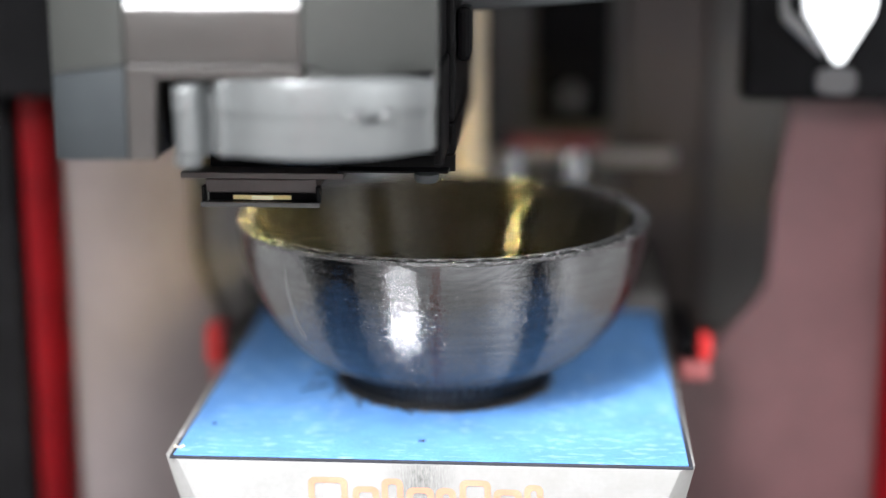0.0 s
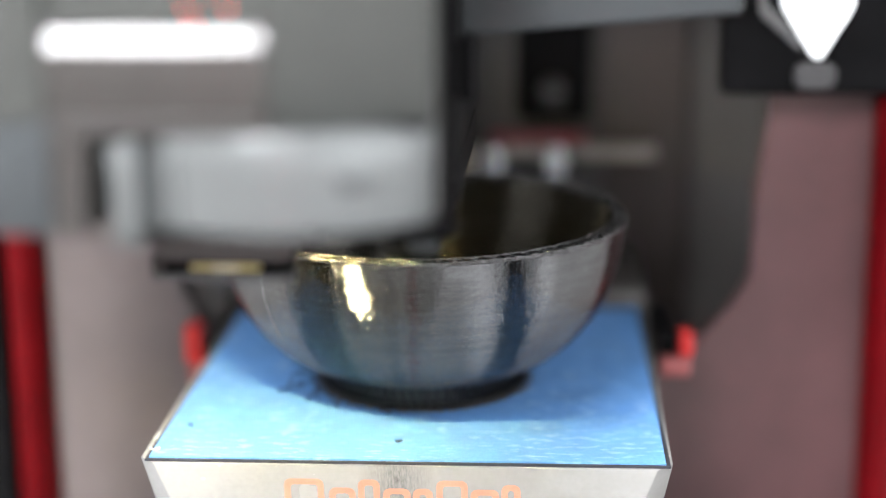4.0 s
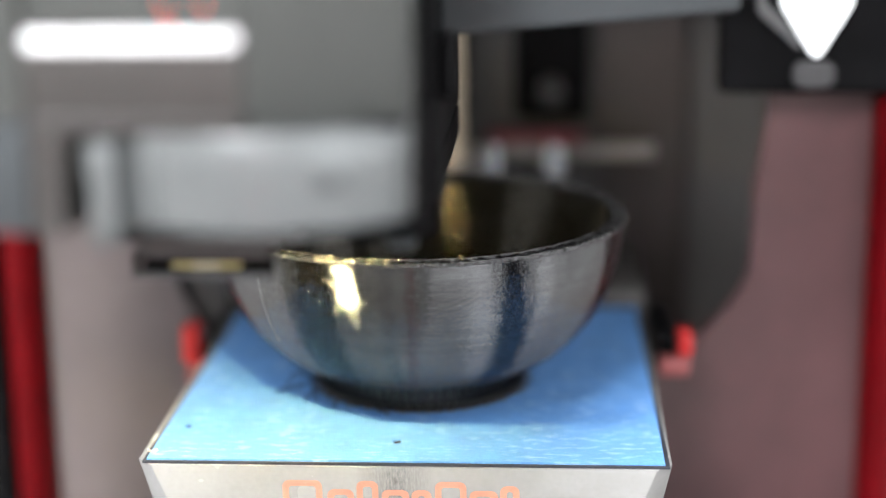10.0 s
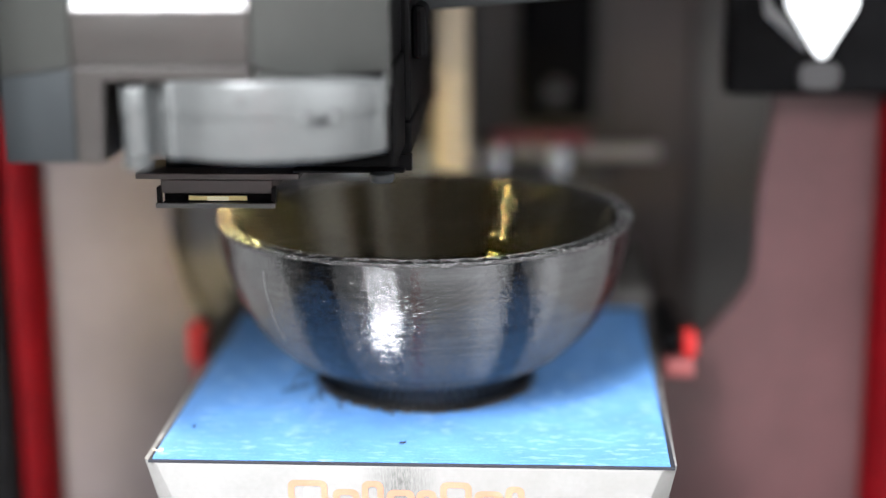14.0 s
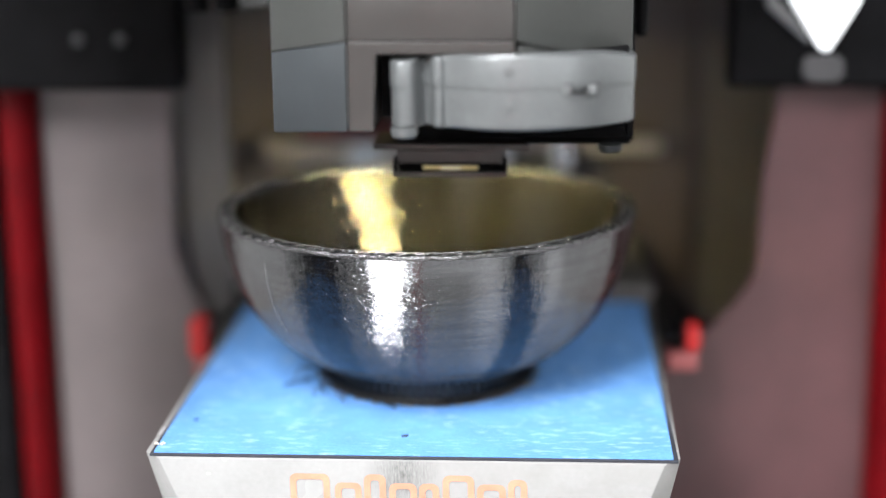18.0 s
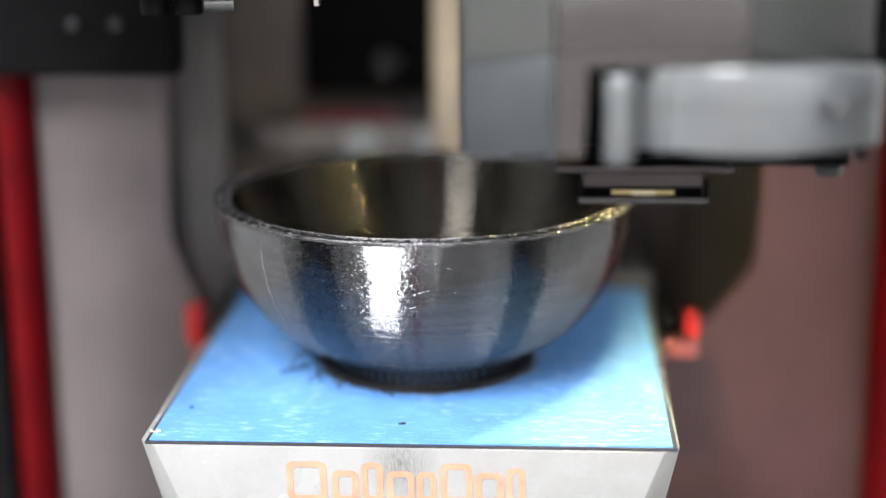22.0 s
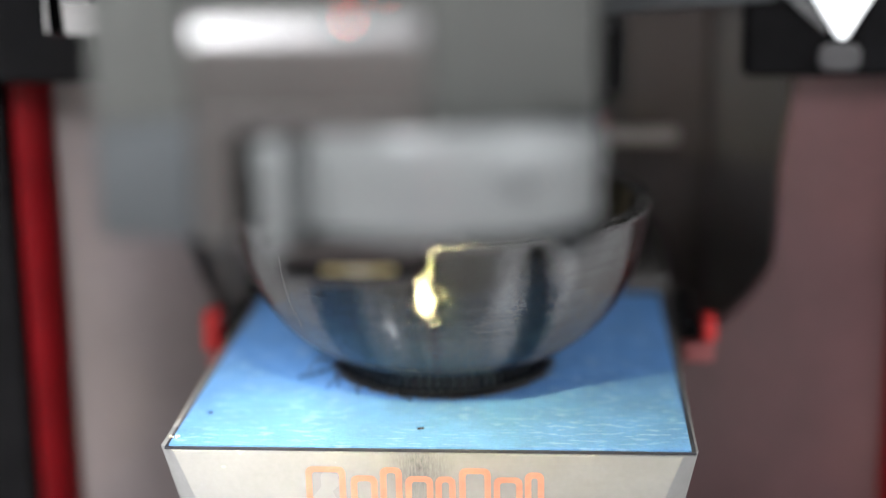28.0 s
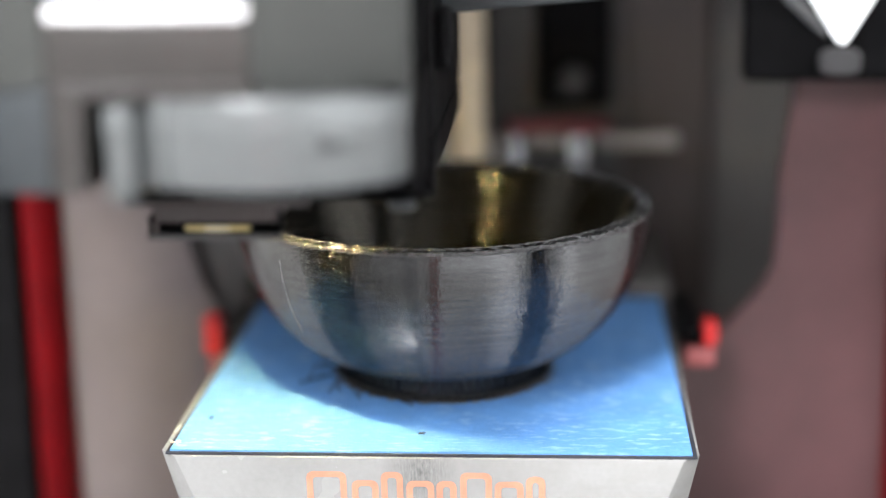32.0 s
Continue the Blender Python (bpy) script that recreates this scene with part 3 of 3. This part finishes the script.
    ring = part("support_ring", base, RAFT, top, "printed support ring under the bowl, blackened for shade", smooth=40)
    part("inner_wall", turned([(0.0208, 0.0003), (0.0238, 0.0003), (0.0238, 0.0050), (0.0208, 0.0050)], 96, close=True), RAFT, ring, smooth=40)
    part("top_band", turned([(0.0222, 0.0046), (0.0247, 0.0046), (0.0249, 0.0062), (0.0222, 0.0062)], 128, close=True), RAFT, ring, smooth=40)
    brim = bmesh.new()
    for i in range(90):
        a, w = math.tau * (i + random.uniform(-0.4, 0.4)) / 90, random.uniform(0.0002, 0.0007)
        m = Matrix.Translation(((0.0256 + w * 0.8) * math.cos(a), (0.0256 + w * 0.8) * math.sin(a), 0.0003)) @ Matrix.Rotation(a, 4, "Z") @ Matrix.Diagonal((w, random.uniform(0.0005, 0.0012), 0.00025, 1))
        bmesh.ops.create_icosphere(brim, subdivisions=1, radius=1, matrix=m)
    tagged(part("brim", brim, KNOB, top, "ragged shiny scraps round the foot of the bowl", smooth=60), kind="stuff")
    rib = None
    for i in range(72):
        a = math.tau * i / 72
        m = pose(0, 0, 0, 0, 0, math.degrees(a))
        if rib is None:
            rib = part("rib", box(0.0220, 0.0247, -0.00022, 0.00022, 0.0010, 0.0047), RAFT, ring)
        else:
            o = new("rib", rib.data)
            o.parent, o.matrix_basis = ring, m
    low = float(np.interp(0.0094, [z for _, z in outer], [r for r, _ in outer])) + 0.00002
    for a0, a1, z in ((-150, -96, 0.0094), (-78, -34, 0.0095), (-118, -58, 0.0086)):
        part("layer_gap", strand([((low - (0.0094 - z) * 1.5) * math.cos(radians(a0 + (a1 - a0) * u / 24)), (low - (0.0094 - z) * 1.5) * math.sin(radians(a0 + (a1 - a0) * u / 24)), z) for u in range(25)], 0.00007), RAFT, top, "thin dark gap between two layers")
    seam_angle = radians(-133)
    part("seam", strand([((r + 0.00004) * math.cos(seam_angle + 0.02 * (z - 0.03) / 0.01), (r + 0.00004) * math.sin(seam_angle + 0.02 * (z - 0.03) / 0.01), z) for r, z in outer if 0.018 < z < 0.036], 0.00004), SATIN, top, "fine raised seam down the wall", smooth=60)
    hairs = bmesh.new()
    for pts in ([(-0.0250, -0.004, 0.001), (-0.0275, -0.007, 0.003), (-0.0300, -0.009, 0.0035), (-0.0315, -0.010, 0.0005)],
                [(-0.0250, -0.002, 0.003), (-0.0268, -0.004, 0.005), (-0.0285, -0.006, 0.0045), (-0.0292, -0.007, 0.002)],
                [(-0.0245, -0.006, 0.001), (-0.029, -0.011, 0.001), (-0.0335, -0.0125, 0.0003)],
                [(-0.012, -0.0225, 0.0008), (-0.008, -0.0255, 0.0008), (-0.0055, -0.0275, 0.0003)]):
        strand(pts, 0.0002, hairs)
    rng = random.Random(5)
    for i in range(9):
        a, r = radians(rng.uniform(186, 232)), rng.uniform(0.0262, 0.0300)
        p = Vector((r * math.cos(a), r * math.sin(a), 0.0004))
        bend = Vector((rng.uniform(-0.003, 0.001), rng.uniform(-0.003, 0.002), 0))
        strand([p + bend * u / 4 + Vector((0, 0, 0.0016 * math.sin(math.pi * u / 4))) for u in range(5)], 0.00014, hairs)
    part("stray_threads", hairs, RAFT, ring, "fine stray threads")
    for a, b_ in ((218, 95), (222, 20), (214, 110), (225, 62)):
        webs = bmesh.new()
        p, q_ = [Vector((R1 * math.cos(radians(d)), R1 * math.sin(radians(d)), RIM)) for d in (a, b_)]
        strand([p.lerp(q_, u / 8) - Vector((0, 0, 0.002 * math.sin(math.pi * u / 8))) for u in range(9)], 0.00003, webs, 4)
        part("cobweb", webs, SILVER, top, "hair-thin plastic thread across the opening")
    return top


bowl_thing()

# ---- the print head ----


def print_head():
    top = thing("print_head", "grey plastic print head with silver fan and warm light", "print head")
    # plan: flat front, slanted cheeks, straight sides
    # central front
    part("front_panel", prism([(-0.0154, -0.105), (0.0174, -0.105), (0.0174, -0.07), (-0.0154, -0.07)], 0.0868, 0.0968, 0.0003), GREY_BROWN, top, "warm grey front panel", smooth=30)
    part("front_strip", slab([(-0.0154, 0.0688), (-0.0106, 0.0688), (-0.0098, 0.0842), (0.0174, 0.0842), (0.0174, 0.0866), (-0.0154, 0.0866)], -0.105, -0.07, 0.0002), GREY_BROWN, top, "warm grey surround of the fan recess")
    part("ledge", prism([(-0.0154, -0.105), (0.0174, -0.105), (0.0174, -0.07), (-0.0154, -0.07)], 0.0969, 0.0998, 0.0003, [(-0.0154, -0.1036), (0.0174, -0.1036), (0.0174, -0.07), (-0.0154, -0.07)]), LEDGE, top, "sloping bright ledge")
    part("upper_panel", box(-0.0154, 0.0174, -0.1034, -0.07, 0.1000, 0.135, 0.0003), GREY, top)
    left = [(-0.0157, -0.105), (-0.0157, -0.06), (-0.034, -0.06), (-0.0318, -0.097)]
    def slant(bm, low, high, x0, per):
        """Tilts the edge that lies between two heights, so that it falls away from x0."""
        for v in bm.verts:
            if low < v.co.z < high:
                v.co.z -= abs(v.co.x - x0) * per
        return bm
    part("left_cheek_upper", slant(prism(left, 0.0867, 0.135, 0.0003), 0.08, 0.09, -0.0157, 0.18), GREY, top, "grey slanted cheek panel", smooth=30)
    part("left_cheek_lower", slant(slant(prism(left, 0.0688, 0.0865, 0.0003), 0.08, 0.09, -0.0157, 0.18), 0.06, 0.07, -0.0157, 0.10), GREY_DARK, top, "darker blue-grey lower cheek panel", smooth=30)
    right = [(0.0177, -0.105), (0.0412, -0.087), (0.0414, -0.0835), (0.0177, -0.0835)]
    part("right_cheek", slant(prism(right, 0.0866, 0.135, 0.0003), 0.08, 0.09, 0.0177, 0.28), GREY, top, "grey slanted cheek panel", smooth=30)
    part("right_cheek_lower", prism([(0.0180, -0.1035), (0.0408, -0.0866), (0.0410, -0.0838), (0.0180, -0.0838)], 0.0765, 0.0858, 0.0003), GREY, top, "grey lower cheek behind the fan", smooth=30)
    part("core", box(-0.033, 0.0430, -0.0595, 0.02, 0.0690, 0.135, 0.001), BLACK, top, "black carriage core behind the panels")
    part("side_core", box(0.0180, 0.0412, -0.0832, -0.0597, 0.0840, 0.135, 0.0004), BLACK, top, "black side of the carriage")
    part("lower_core", box(-0.0098, 0.0430, -0.0595, 0.02, 0.0620, 0.0688, 0.0006), BLACK, top, "black lower carriage")
    part("side_wall", box(0.0404, 0.0418, -0.0835, -0.06, 0.0640, 0.0838, 0.0004), BLACK, top, "black side wall")
    part("cavity", box(-0.0098, 0.0402, -0.095, -0.068, 0.0704, 0.0838), BLACK, top, "dark recess round the fan")
    clip = bmesh.new()
    block(clip, 0.0431, 0.0462, -0.056, -0.046, 0.0815, 0.0930, 0.0012)
    part("side_clip", clip, BLACK, top, "black side latch")
    # fan: one moulded casing whose front runs from a round screw boss over a hollow and a ridge into a broad drum
    fan = [(-0.0072, -0.0665)] + [(-0.0045 - 0.0027 * math.cos(radians(a)), -0.1035 - 0.0027 * math.sin(radians(a))) for a in range(0, 151, 15)]
    fan += [(-0.0022 + 0.0034 * u / 8, -0.1049 + 0.0032 * math.sin(math.pi * u / 8)) for u in range(1, 8)]
    fan += [(0.0012 + 0.0024 * u / 6, -0.1049 - 0.0009 * math.sin(math.pi * u / 6)) for u in range(7)]
    fan += [(0.0036 + 0.0372 * u / 20, -0.1092 + (0.0110 if u > 7.6 else 0.0050) * ((u / 20 - 0.38) / (0.62 if u > 7.6 else 0.40)) ** 2) for u in range(1, 21)]
    fan += [(0.0414, -0.0968), (0.0417, -0.0945), (0.0403, -0.0836), (0.0402, -0.0665)]

    def loft(levels, lift):
        """Casing between heights, set back a little at its rims."""
        bm = bmesh.new()
        rings = []
        for z, back in levels:
            ring_ = []
            for x, y in fan:
                u = (x + 0.0072) / 0.0474
                ring_.append(bm.verts.new((x + back * (0.5 - u) * 1.2, y + back, z - lift * (z > 0.083) * min(1.1, (2.1 * (u - 0.55)) ** 2))))
            rings.append(ring_)
        n = len(fan)
        for a, b in zip(rings, rings[1:]):
            for k in range(n):
                bm.faces.new((a[k], a[(k + 1) % n], b[(k + 1) % n], b[k]))
        bm.faces.new(list(reversed(rings[0])))
        bm.faces.new(rings[-1])
        bmesh.ops.recalc_face_normals(bm, faces=bm.faces)
        return bm
    f = part("fan", loft(((0.0779, 0), (0.0840, 0), (0.0845, 0.0002), (0.0847, 0.0007)), 0.0016), FAN, top, "silver-grey moulded fan casing, upper half", smooth=50)
    part("fan_lower", loft(((0.0696, 0.0009), (0.0699, 0.0004), (0.0705, 0.0003), (0.07788, 0.0003)), 0), FAN, f, "lower half of the fan casing", smooth=50)
    part("screw", turned([(0.0001, 0.0676), (0.0023, 0.0676), (0.0027, 0.0682), (0.0027, 0.0696), (0.0001, 0.0696)], 20, at=(-0.0045, -0.1035)), FAN, f, "steel screw head", smooth=40)
    part("screw", turned([(0.0001, 0.0580), (0.0022, 0.0580), (0.0026, 0.0586), (0.0026, 0.0597), (0.0001, 0.0597)], 20, at=(0.0376, -0.0685)), GREY_DARK, top, "steel screw head", smooth=40)
    dimple = turned([(0.0001, 0), (0.0008, 0), (0.0011, 0.0003), (0.0001, 0.0004)], 16)
    for v in dimple.verts:
        v.co = Vector((0.0162 + v.co.x, -0.1089 - v.co.z, 0.0748 + v.co.y))
    nub = part("nub", dimple, FAN, f, smooth=60)
    upper_nub = new("nub", nub.data)
    upper_nub.parent, upper_nub.matrix_basis = f, pose(0.0001, -0.0001, 0.0066)
    for x0, x1, y in ((0.0264, 0.0286, -0.1075), (0.0316, 0.0336, -0.1050)):
        part("catch", box(x0, x1, y, y + 0.003, 0.0765, 0.0783, 0.0002), FAN, f, "moulded catch")
        part("catch_gap", box(x0 - 0.0002, x1 + 0.0002, y + 0.0001, y + 0.003, 0.07835, 0.0786), BLACK, f)
    part("catch_gap", box(0.0288, 0.0314, -0.1066, -0.1030, 0.0767, 0.0770), BLACK, f)
    for x in (0.0288, 0.0312):
        part("catch_gap", box(x, x + 0.0002, -0.1066, -0.1030, 0.0770, 0.0779), BLACK, f)
    # under plate and light tray
    part("under_plate", box(0.0186, 0.0420, -0.0665, -0.062, 0.0593, 0.0599, 0.0002), BLACK, top, "thin black plate")
    part("light_plate", box(-0.0150, 0.0198, -0.0660, -0.05, 0.0577, 0.0590, 0.0002), MAROON, top, "dark maroon-grey plate above the light")
    part("light_block", box(-0.0098, 0.0140, -0.0655, -0.05, 0.0546, 0.0576, 0.0003), MAROON, top, "dark maroon-grey block above the light")
    # added black strip that stops light leaking onto the light plate
    part("shield", box(-0.0098, 0.0430, -0.0594, -0.0575, 0.0585, 0.0619), BLACK, top)
    tray = bmesh.new()
    block(tray, -0.0104, -0.0096, -0.0668, -0.0645, 0.0523, 0.0562, 0.0002)
    block(tray, 0.0140, 0.0148, -0.0668, -0.0645, 0.0523, 0.0562, 0.0002)
    block(tray, -0.0095, 0.0139, -0.0664, -0.0636, 0.0521, 0.0526, 0.0001)
    # back wall added to keep the strip's light out of the tray
    block(tray, -0.0095, 0.0139, -0.0634, -0.0628, 0.0521, 0.0547, 0.0001)
    part("light_tray", tray, BLACK, top, "black tray round the light")
    part("tray_lip", box(-0.0105, 0.0149, -0.0677, -0.0669, 0.0519, 0.0530, 0.0002), LEDGE, top, "grey lip of the light tray")
    part("led", box(-0.0004, 0.0070, -0.0330, -0.0295, 0.0602, 0.0608), LED, top, "glowing warm light strip")
    # black baffles added to keep the strip's light off the side panels
    for x in (-0.0045, 0.0101):
        part("reflector", box(x, x + 0.001, -0.0365, -0.0260, 0.0574, 0.0618), BLACK, top, "added baffle that limits spread from the light strip")
    part("tray_reflection", box(-0.0040, 0.0084, -0.0648, -0.0642, 0.0530, 0.0539), DIM_GLOW, top, "dim glowing strip in place of light mirrored in the tray")
    part("tray_reflection", box(0.0000, 0.0046, -0.0652, -0.0649, 0.0530, 0.0539), BRIGHT_GLOW, top, "bright glowing spot in place of light mirrored in the tray")
    part("nozzle", turned([(0.0002, RIM + 0.0002), (0.0006, RIM + 0.0002), (0.0030, RIM + 0.003), (0.0034, RIM + 0.0032), (0.0034, RIM + 0.006), (0.0018, RIM + 0.006), (0.0018, 0.0625), (0.0002, 0.0625)], 24), BRASS, top, "brass nozzle", smooth=40)
    # two lights; the third is a glowing spot for their reflection on the ledge
    for x, y, z in ((0.0061, -0.1037, 0.1036), (0.0118, -0.1037, 0.1036), (0.0067, -0.1041, 0.0997)):
        part("indicator", rod((x, y, z), (x, y + 0.0007, z), 0.00032, 16), LED_RED, top, "red indicator light, the lowest standing in for its reflection")
    part("heater_block", box(-0.008, 0.008, -0.012, 0.012, 0.0475, 0.0618, 0.0006), SATIN, top, "metal heater block")
    return top


head = print_head()

# ---- gantry that carries the head ----


def gantry():
    top = thing("gantry", "satin silver cross beam that carries the print head", "printer gantry")
    plan = [(0.0, -0.034), (0.0, -0.022)] + [(-0.062 - 0.006 * math.sin(radians(d)), -0.028 + 0.006 * math.cos(radians(d))) for d in range(0, 181, 15)]
    part("beam", prism(plan, 0.0892, 0.112, 0.0003), POLISHED, top, "polished steel bar with a rounded end", smooth=35)
    for x in (-0.0575, -0.0500):
        part("pulley", turned([(0.0003, 0.0845), (0.0030, 0.0845), (0.0031, 0.0850), (0.0031, 0.0888), (0.0003, 0.0888)], 24, at=(x, -0.027)), BLACK, top, "small black pulley", 40)
    part("roller", rod((-0.0455, -0.0305, 0.0870), (-0.0390, -0.0305, 0.0870), 0.0016), GREY, top, "dull grey roller", 40)
    part("arm", slab([(0.0005, 0.0894), (0.066, 0.0945), (0.066, 0.112), (0.0005, 0.112)], -0.033, -0.023, 0.001), GREY_DARK, top, "dark grey half of the beam")
    part("lug", box(-0.0215, -0.0205, -0.033, -0.03, 0.0868, 0.0891), SATIN, top)
    return top


beam = gantry()

# ---- fixed works behind the bowl ----


def simple(name, bm, mat, label, category, smooth=0):
    return tagged(part(name, bm, mat, None, "", smooth), label, category)


screw = thing("lead_screw", "tan upright screw ending in a rounded tip behind the bowl", "screw")
part("shaft", turned([(0.0004, 0.0330), (0.0054, 0.0330), (0.0054, 0.12), (0.0004, 0.12)], 32, at=(0.0003, 0.1)), TAN, screw, "", 40)
part("tip", turned([(0.0004, 0.0284), (0.0034, 0.0286), (0.0046, 0.0296), (0.0052, 0.0312), (0.0053, 0.0328), (0.0004, 0.0328)], 32, at=(0.0003, 0.1)), TAN, screw, "rounded tan tip", 40)
rail = thing("cross_rail", "silver cross rail with red fittings on the rear panel", "rail")
part("bar", rod((-0.058, 0.112, 0.0345), (0.0625, 0.112, 0.0345), 0.0024), DULL, rail, "thin dull silver bar", 40)
part("slide", box(-0.058, 0.010, 0.1080, 0.1165, 0.0282, 0.0343, 0.001), DULL, rail, "pale slide block")
for x in (-0.0270, -0.0055):
    part("roller", rod((x, 0.1040, 0.0318), (x, 0.1078, 0.0318), 0.0052), PALE, rail, "round pale roller", 40)
for x in (0.012, -0.046):
    part("fitting", box(x, x + 0.03, 0.108, 0.116, 0.0376, 0.0405, 0.001), PINK_RED, rail, "red plastic fitting")
for x in (0.033, 0.0135):
    part("bearing", turned([(0.0005, 0.0285), (0.0045, 0.0285), (0.0045, 0.0375), (0.0005, 0.0375)], 24, at=(x, 0.108)), STEEL, rail, "round steel bearing", 40)
for x0, x1, z0, z1 in ((-0.046, 0.006, 0.044, 0.085), (0.020, 0.043, 0.042, 0.12)):
    motor = thing("motor", "black motor box on the rear panel", "motor")
    part("body", box(x0, x1, 0.122, 0.145, z0, z1, 0.002), BLACK, motor)
    part("face_plate", box(x0 + 0.002, x1 - 0.002, 0.1195, 0.1218, z0 + 0.002, z1 - 0.002, 0.0008), BLACK, motor)
    part("shaft", rod(((x0 + x1) / 2, 0.113, z0 + 0.010), ((x0 + x1) / 2, 0.1193, z0 + 0.010), 0.0040), GLOSSY, motor, "", 40)
rb = thing("lamp_block", "black corner block holding a bright white diamond-shaped lamp", "lamp")
part("body", box(0.0735, XR - 0.0005, 0.0400, 0.0485, 0.0625, 0.125, 0.002), BLACK, rb)
drop = [(0.0968 + 0.0018 * math.sin(radians(a)), 0.0746 - 0.0018 * math.cos(radians(a))) for a in range(-50, 51, 20)]
part("lens", slab(drop + [(0.1050, 0.0850), (0.1056, 0.0890), (0.1022, 0.0965), (0.0912, 0.0965), (0.0874, 0.0890), (0.0880, 0.0850)], 0.0345, 0.0385, 0.0008), LENS, rb, "white lens tapering to a rounded point")
part("wing", slab([(0.0928, 0.0738), (0.0940, 0.0762), (0.0842, 0.0862), (0.0836, 0.0930), (0.0814, 0.0930), (0.0820, 0.0835)], 0.0360, 0.0395, 0.0006), LEDGE, rb, "grey reflector edge beside the lens")
part("pad", slab([(0.0968 + 0.0052 * math.copysign(abs(math.cos(radians(a))) ** 0.6, math.cos(radians(a))), 0.0680 + 0.0034 * math.copysign(abs(math.sin(radians(a))) ** 0.6, math.sin(radians(a)))) for a in range(0, 360, 15)], 0.0362, 0.0398, 0.0006), PAD, rb, "pale grey rounded pad under the lens")
cb = thing("corner_block", "black corner block of the printer with two screw heads", "corner block")
part("body", box(XL, -0.0640, 0.0300, 0.0402, 0.0633, 0.125, 0.002), BLACK, cb)
for x in (-0.0898, -0.0790):
    part("screw", slab([(x + 0.0018 * math.cos(radians(a)), 0.0766 + 0.0018 * math.sin(radians(a))) for a in range(0, 360, 20)], 0.0284, 0.0298, 0.0003), GLOSSY, cb, "glossy black screw head")


def clip_thing(x, s, w, z0, z1):
    c = thing("plate_clip", "red plate clip with pink foot beside the build plate", "clip", "plate clips")
    part("tab", box(x - w, x + w, 0.026, 0.034, z0, z1, 0.0012, 3), RED, c, "bright red upright tab")
    part("foot", box(min(x - s * 0.0066, x + s * 0.0012), max(x - s * 0.0066, x + s * 0.0012), 0.0245, 0.034, z0 - 0.0048, z0 - 0.0002, 0.0012, 3), PINK, c, "pink foot reaching to the plate")
    part("arm", box(min(x - s * 0.0068, x - s * (w + 0.0002)), max(x - s * 0.0068, x - s * (w + 0.0002)), 0.028, 0.06, z0, z0 + 0.0052, 0.001), BLACK, c, "black arm")
    return c


clip_thing(-0.0624, -1, 0.0024, -0.0062, 0.0042)
clip_thing(0.0656, 1, 0.0019, -0.0030, 0.0034)
simple("platform_arm", box(-0.056, 0.058, 0.064, 0.13, -0.03, 0.004, 0.003), BACK_GREY, "dark grey arm that carries the build plate", "arm")


def motions():
    path = [
        (0, -0.0382, 0.0223), (0.5, -0.0414, 0.0154), (1, -0.0436, 0.0068), (1.5, -0.0440, -0.0024), (2, -0.0427, -0.0115),
        (2.5, -0.0397, -0.0192), (3.5, -0.0338, -0.0304), (4.5, -0.0268, -0.0377), (5, -0.0328, -0.0325), (5.5, -0.0461, -0.0042),
        (6, -0.0384, 0.0305), (6.5, -0.0111, 0.0454), (7, 0.0204, 0.0436), (7.5, 0.0411, 0.0219), (8, 0.0446, -0.0143),
        (8.5, 0.0285, -0.0360), (9, -0.0035, -0.0454), (9.5, -0.0271, -0.0350), (10, -0.0328, -0.0325), (10.5, -0.0370, -0.0277),
        (11, -0.0407, -0.0222), (11.5, -0.0438, -0.0160), (12, -0.0463, -0.0087), (12.5, -0.0475, -0.0002), (13, -0.0472, 0.0083),
        (13.5, -0.0456, 0.0162), (14, -0.0429, 0.0229), (14.5, -0.0391, 0.0292), (15.5, -0.0304, 0.0372), (16.5, -0.0208, 0.0442),
        (17, -0.0116, 0.0470), (17.5, -0.0033, 0.0480), (18, 0.0044, 0.0482), (18.5, 0.0122, 0.0464), (19, 0.0208, 0.0429),
        (19.5, 0.0262, 0.0398), (20, 0.0311, 0.0359), (20.5, 0.0354, 0.0309), (21, 0.0401, 0.0238), (21.5, 0.0429, 0.0174),
        (22, 0.0453, 0.0099), (22.5, 0.0465, 0.0012), (23, 0.0463, -0.0076), (23.5, 0.0445, -0.0159), (24, 0.0418, -0.0225),
        (24.5, 0.0387, -0.0278), (25, 0.0352, -0.0323), (25.5, 0.0309, -0.0363), (26.5, 0.0180, -0.0439), (27.5, 0.0034, -0.0469),
        (28, -0.0083, -0.0459), (28.5, -0.0148, -0.0446), (29, -0.0215, -0.0422), (29.5, -0.0243, -0.0391), (30, -0.0288, -0.0350),
        (30.5, -0.0317, -0.0306), (31, -0.0357, -0.0233), (31.5, -0.0368, -0.0181), (32, -0.0390, -0.0133)]
    walk(head, [(t, pose(x, y, 0)) for t, x, y in path])
    walk(beam, [(t, pose(0, y, 0)) for t, x, y in path])


motions()
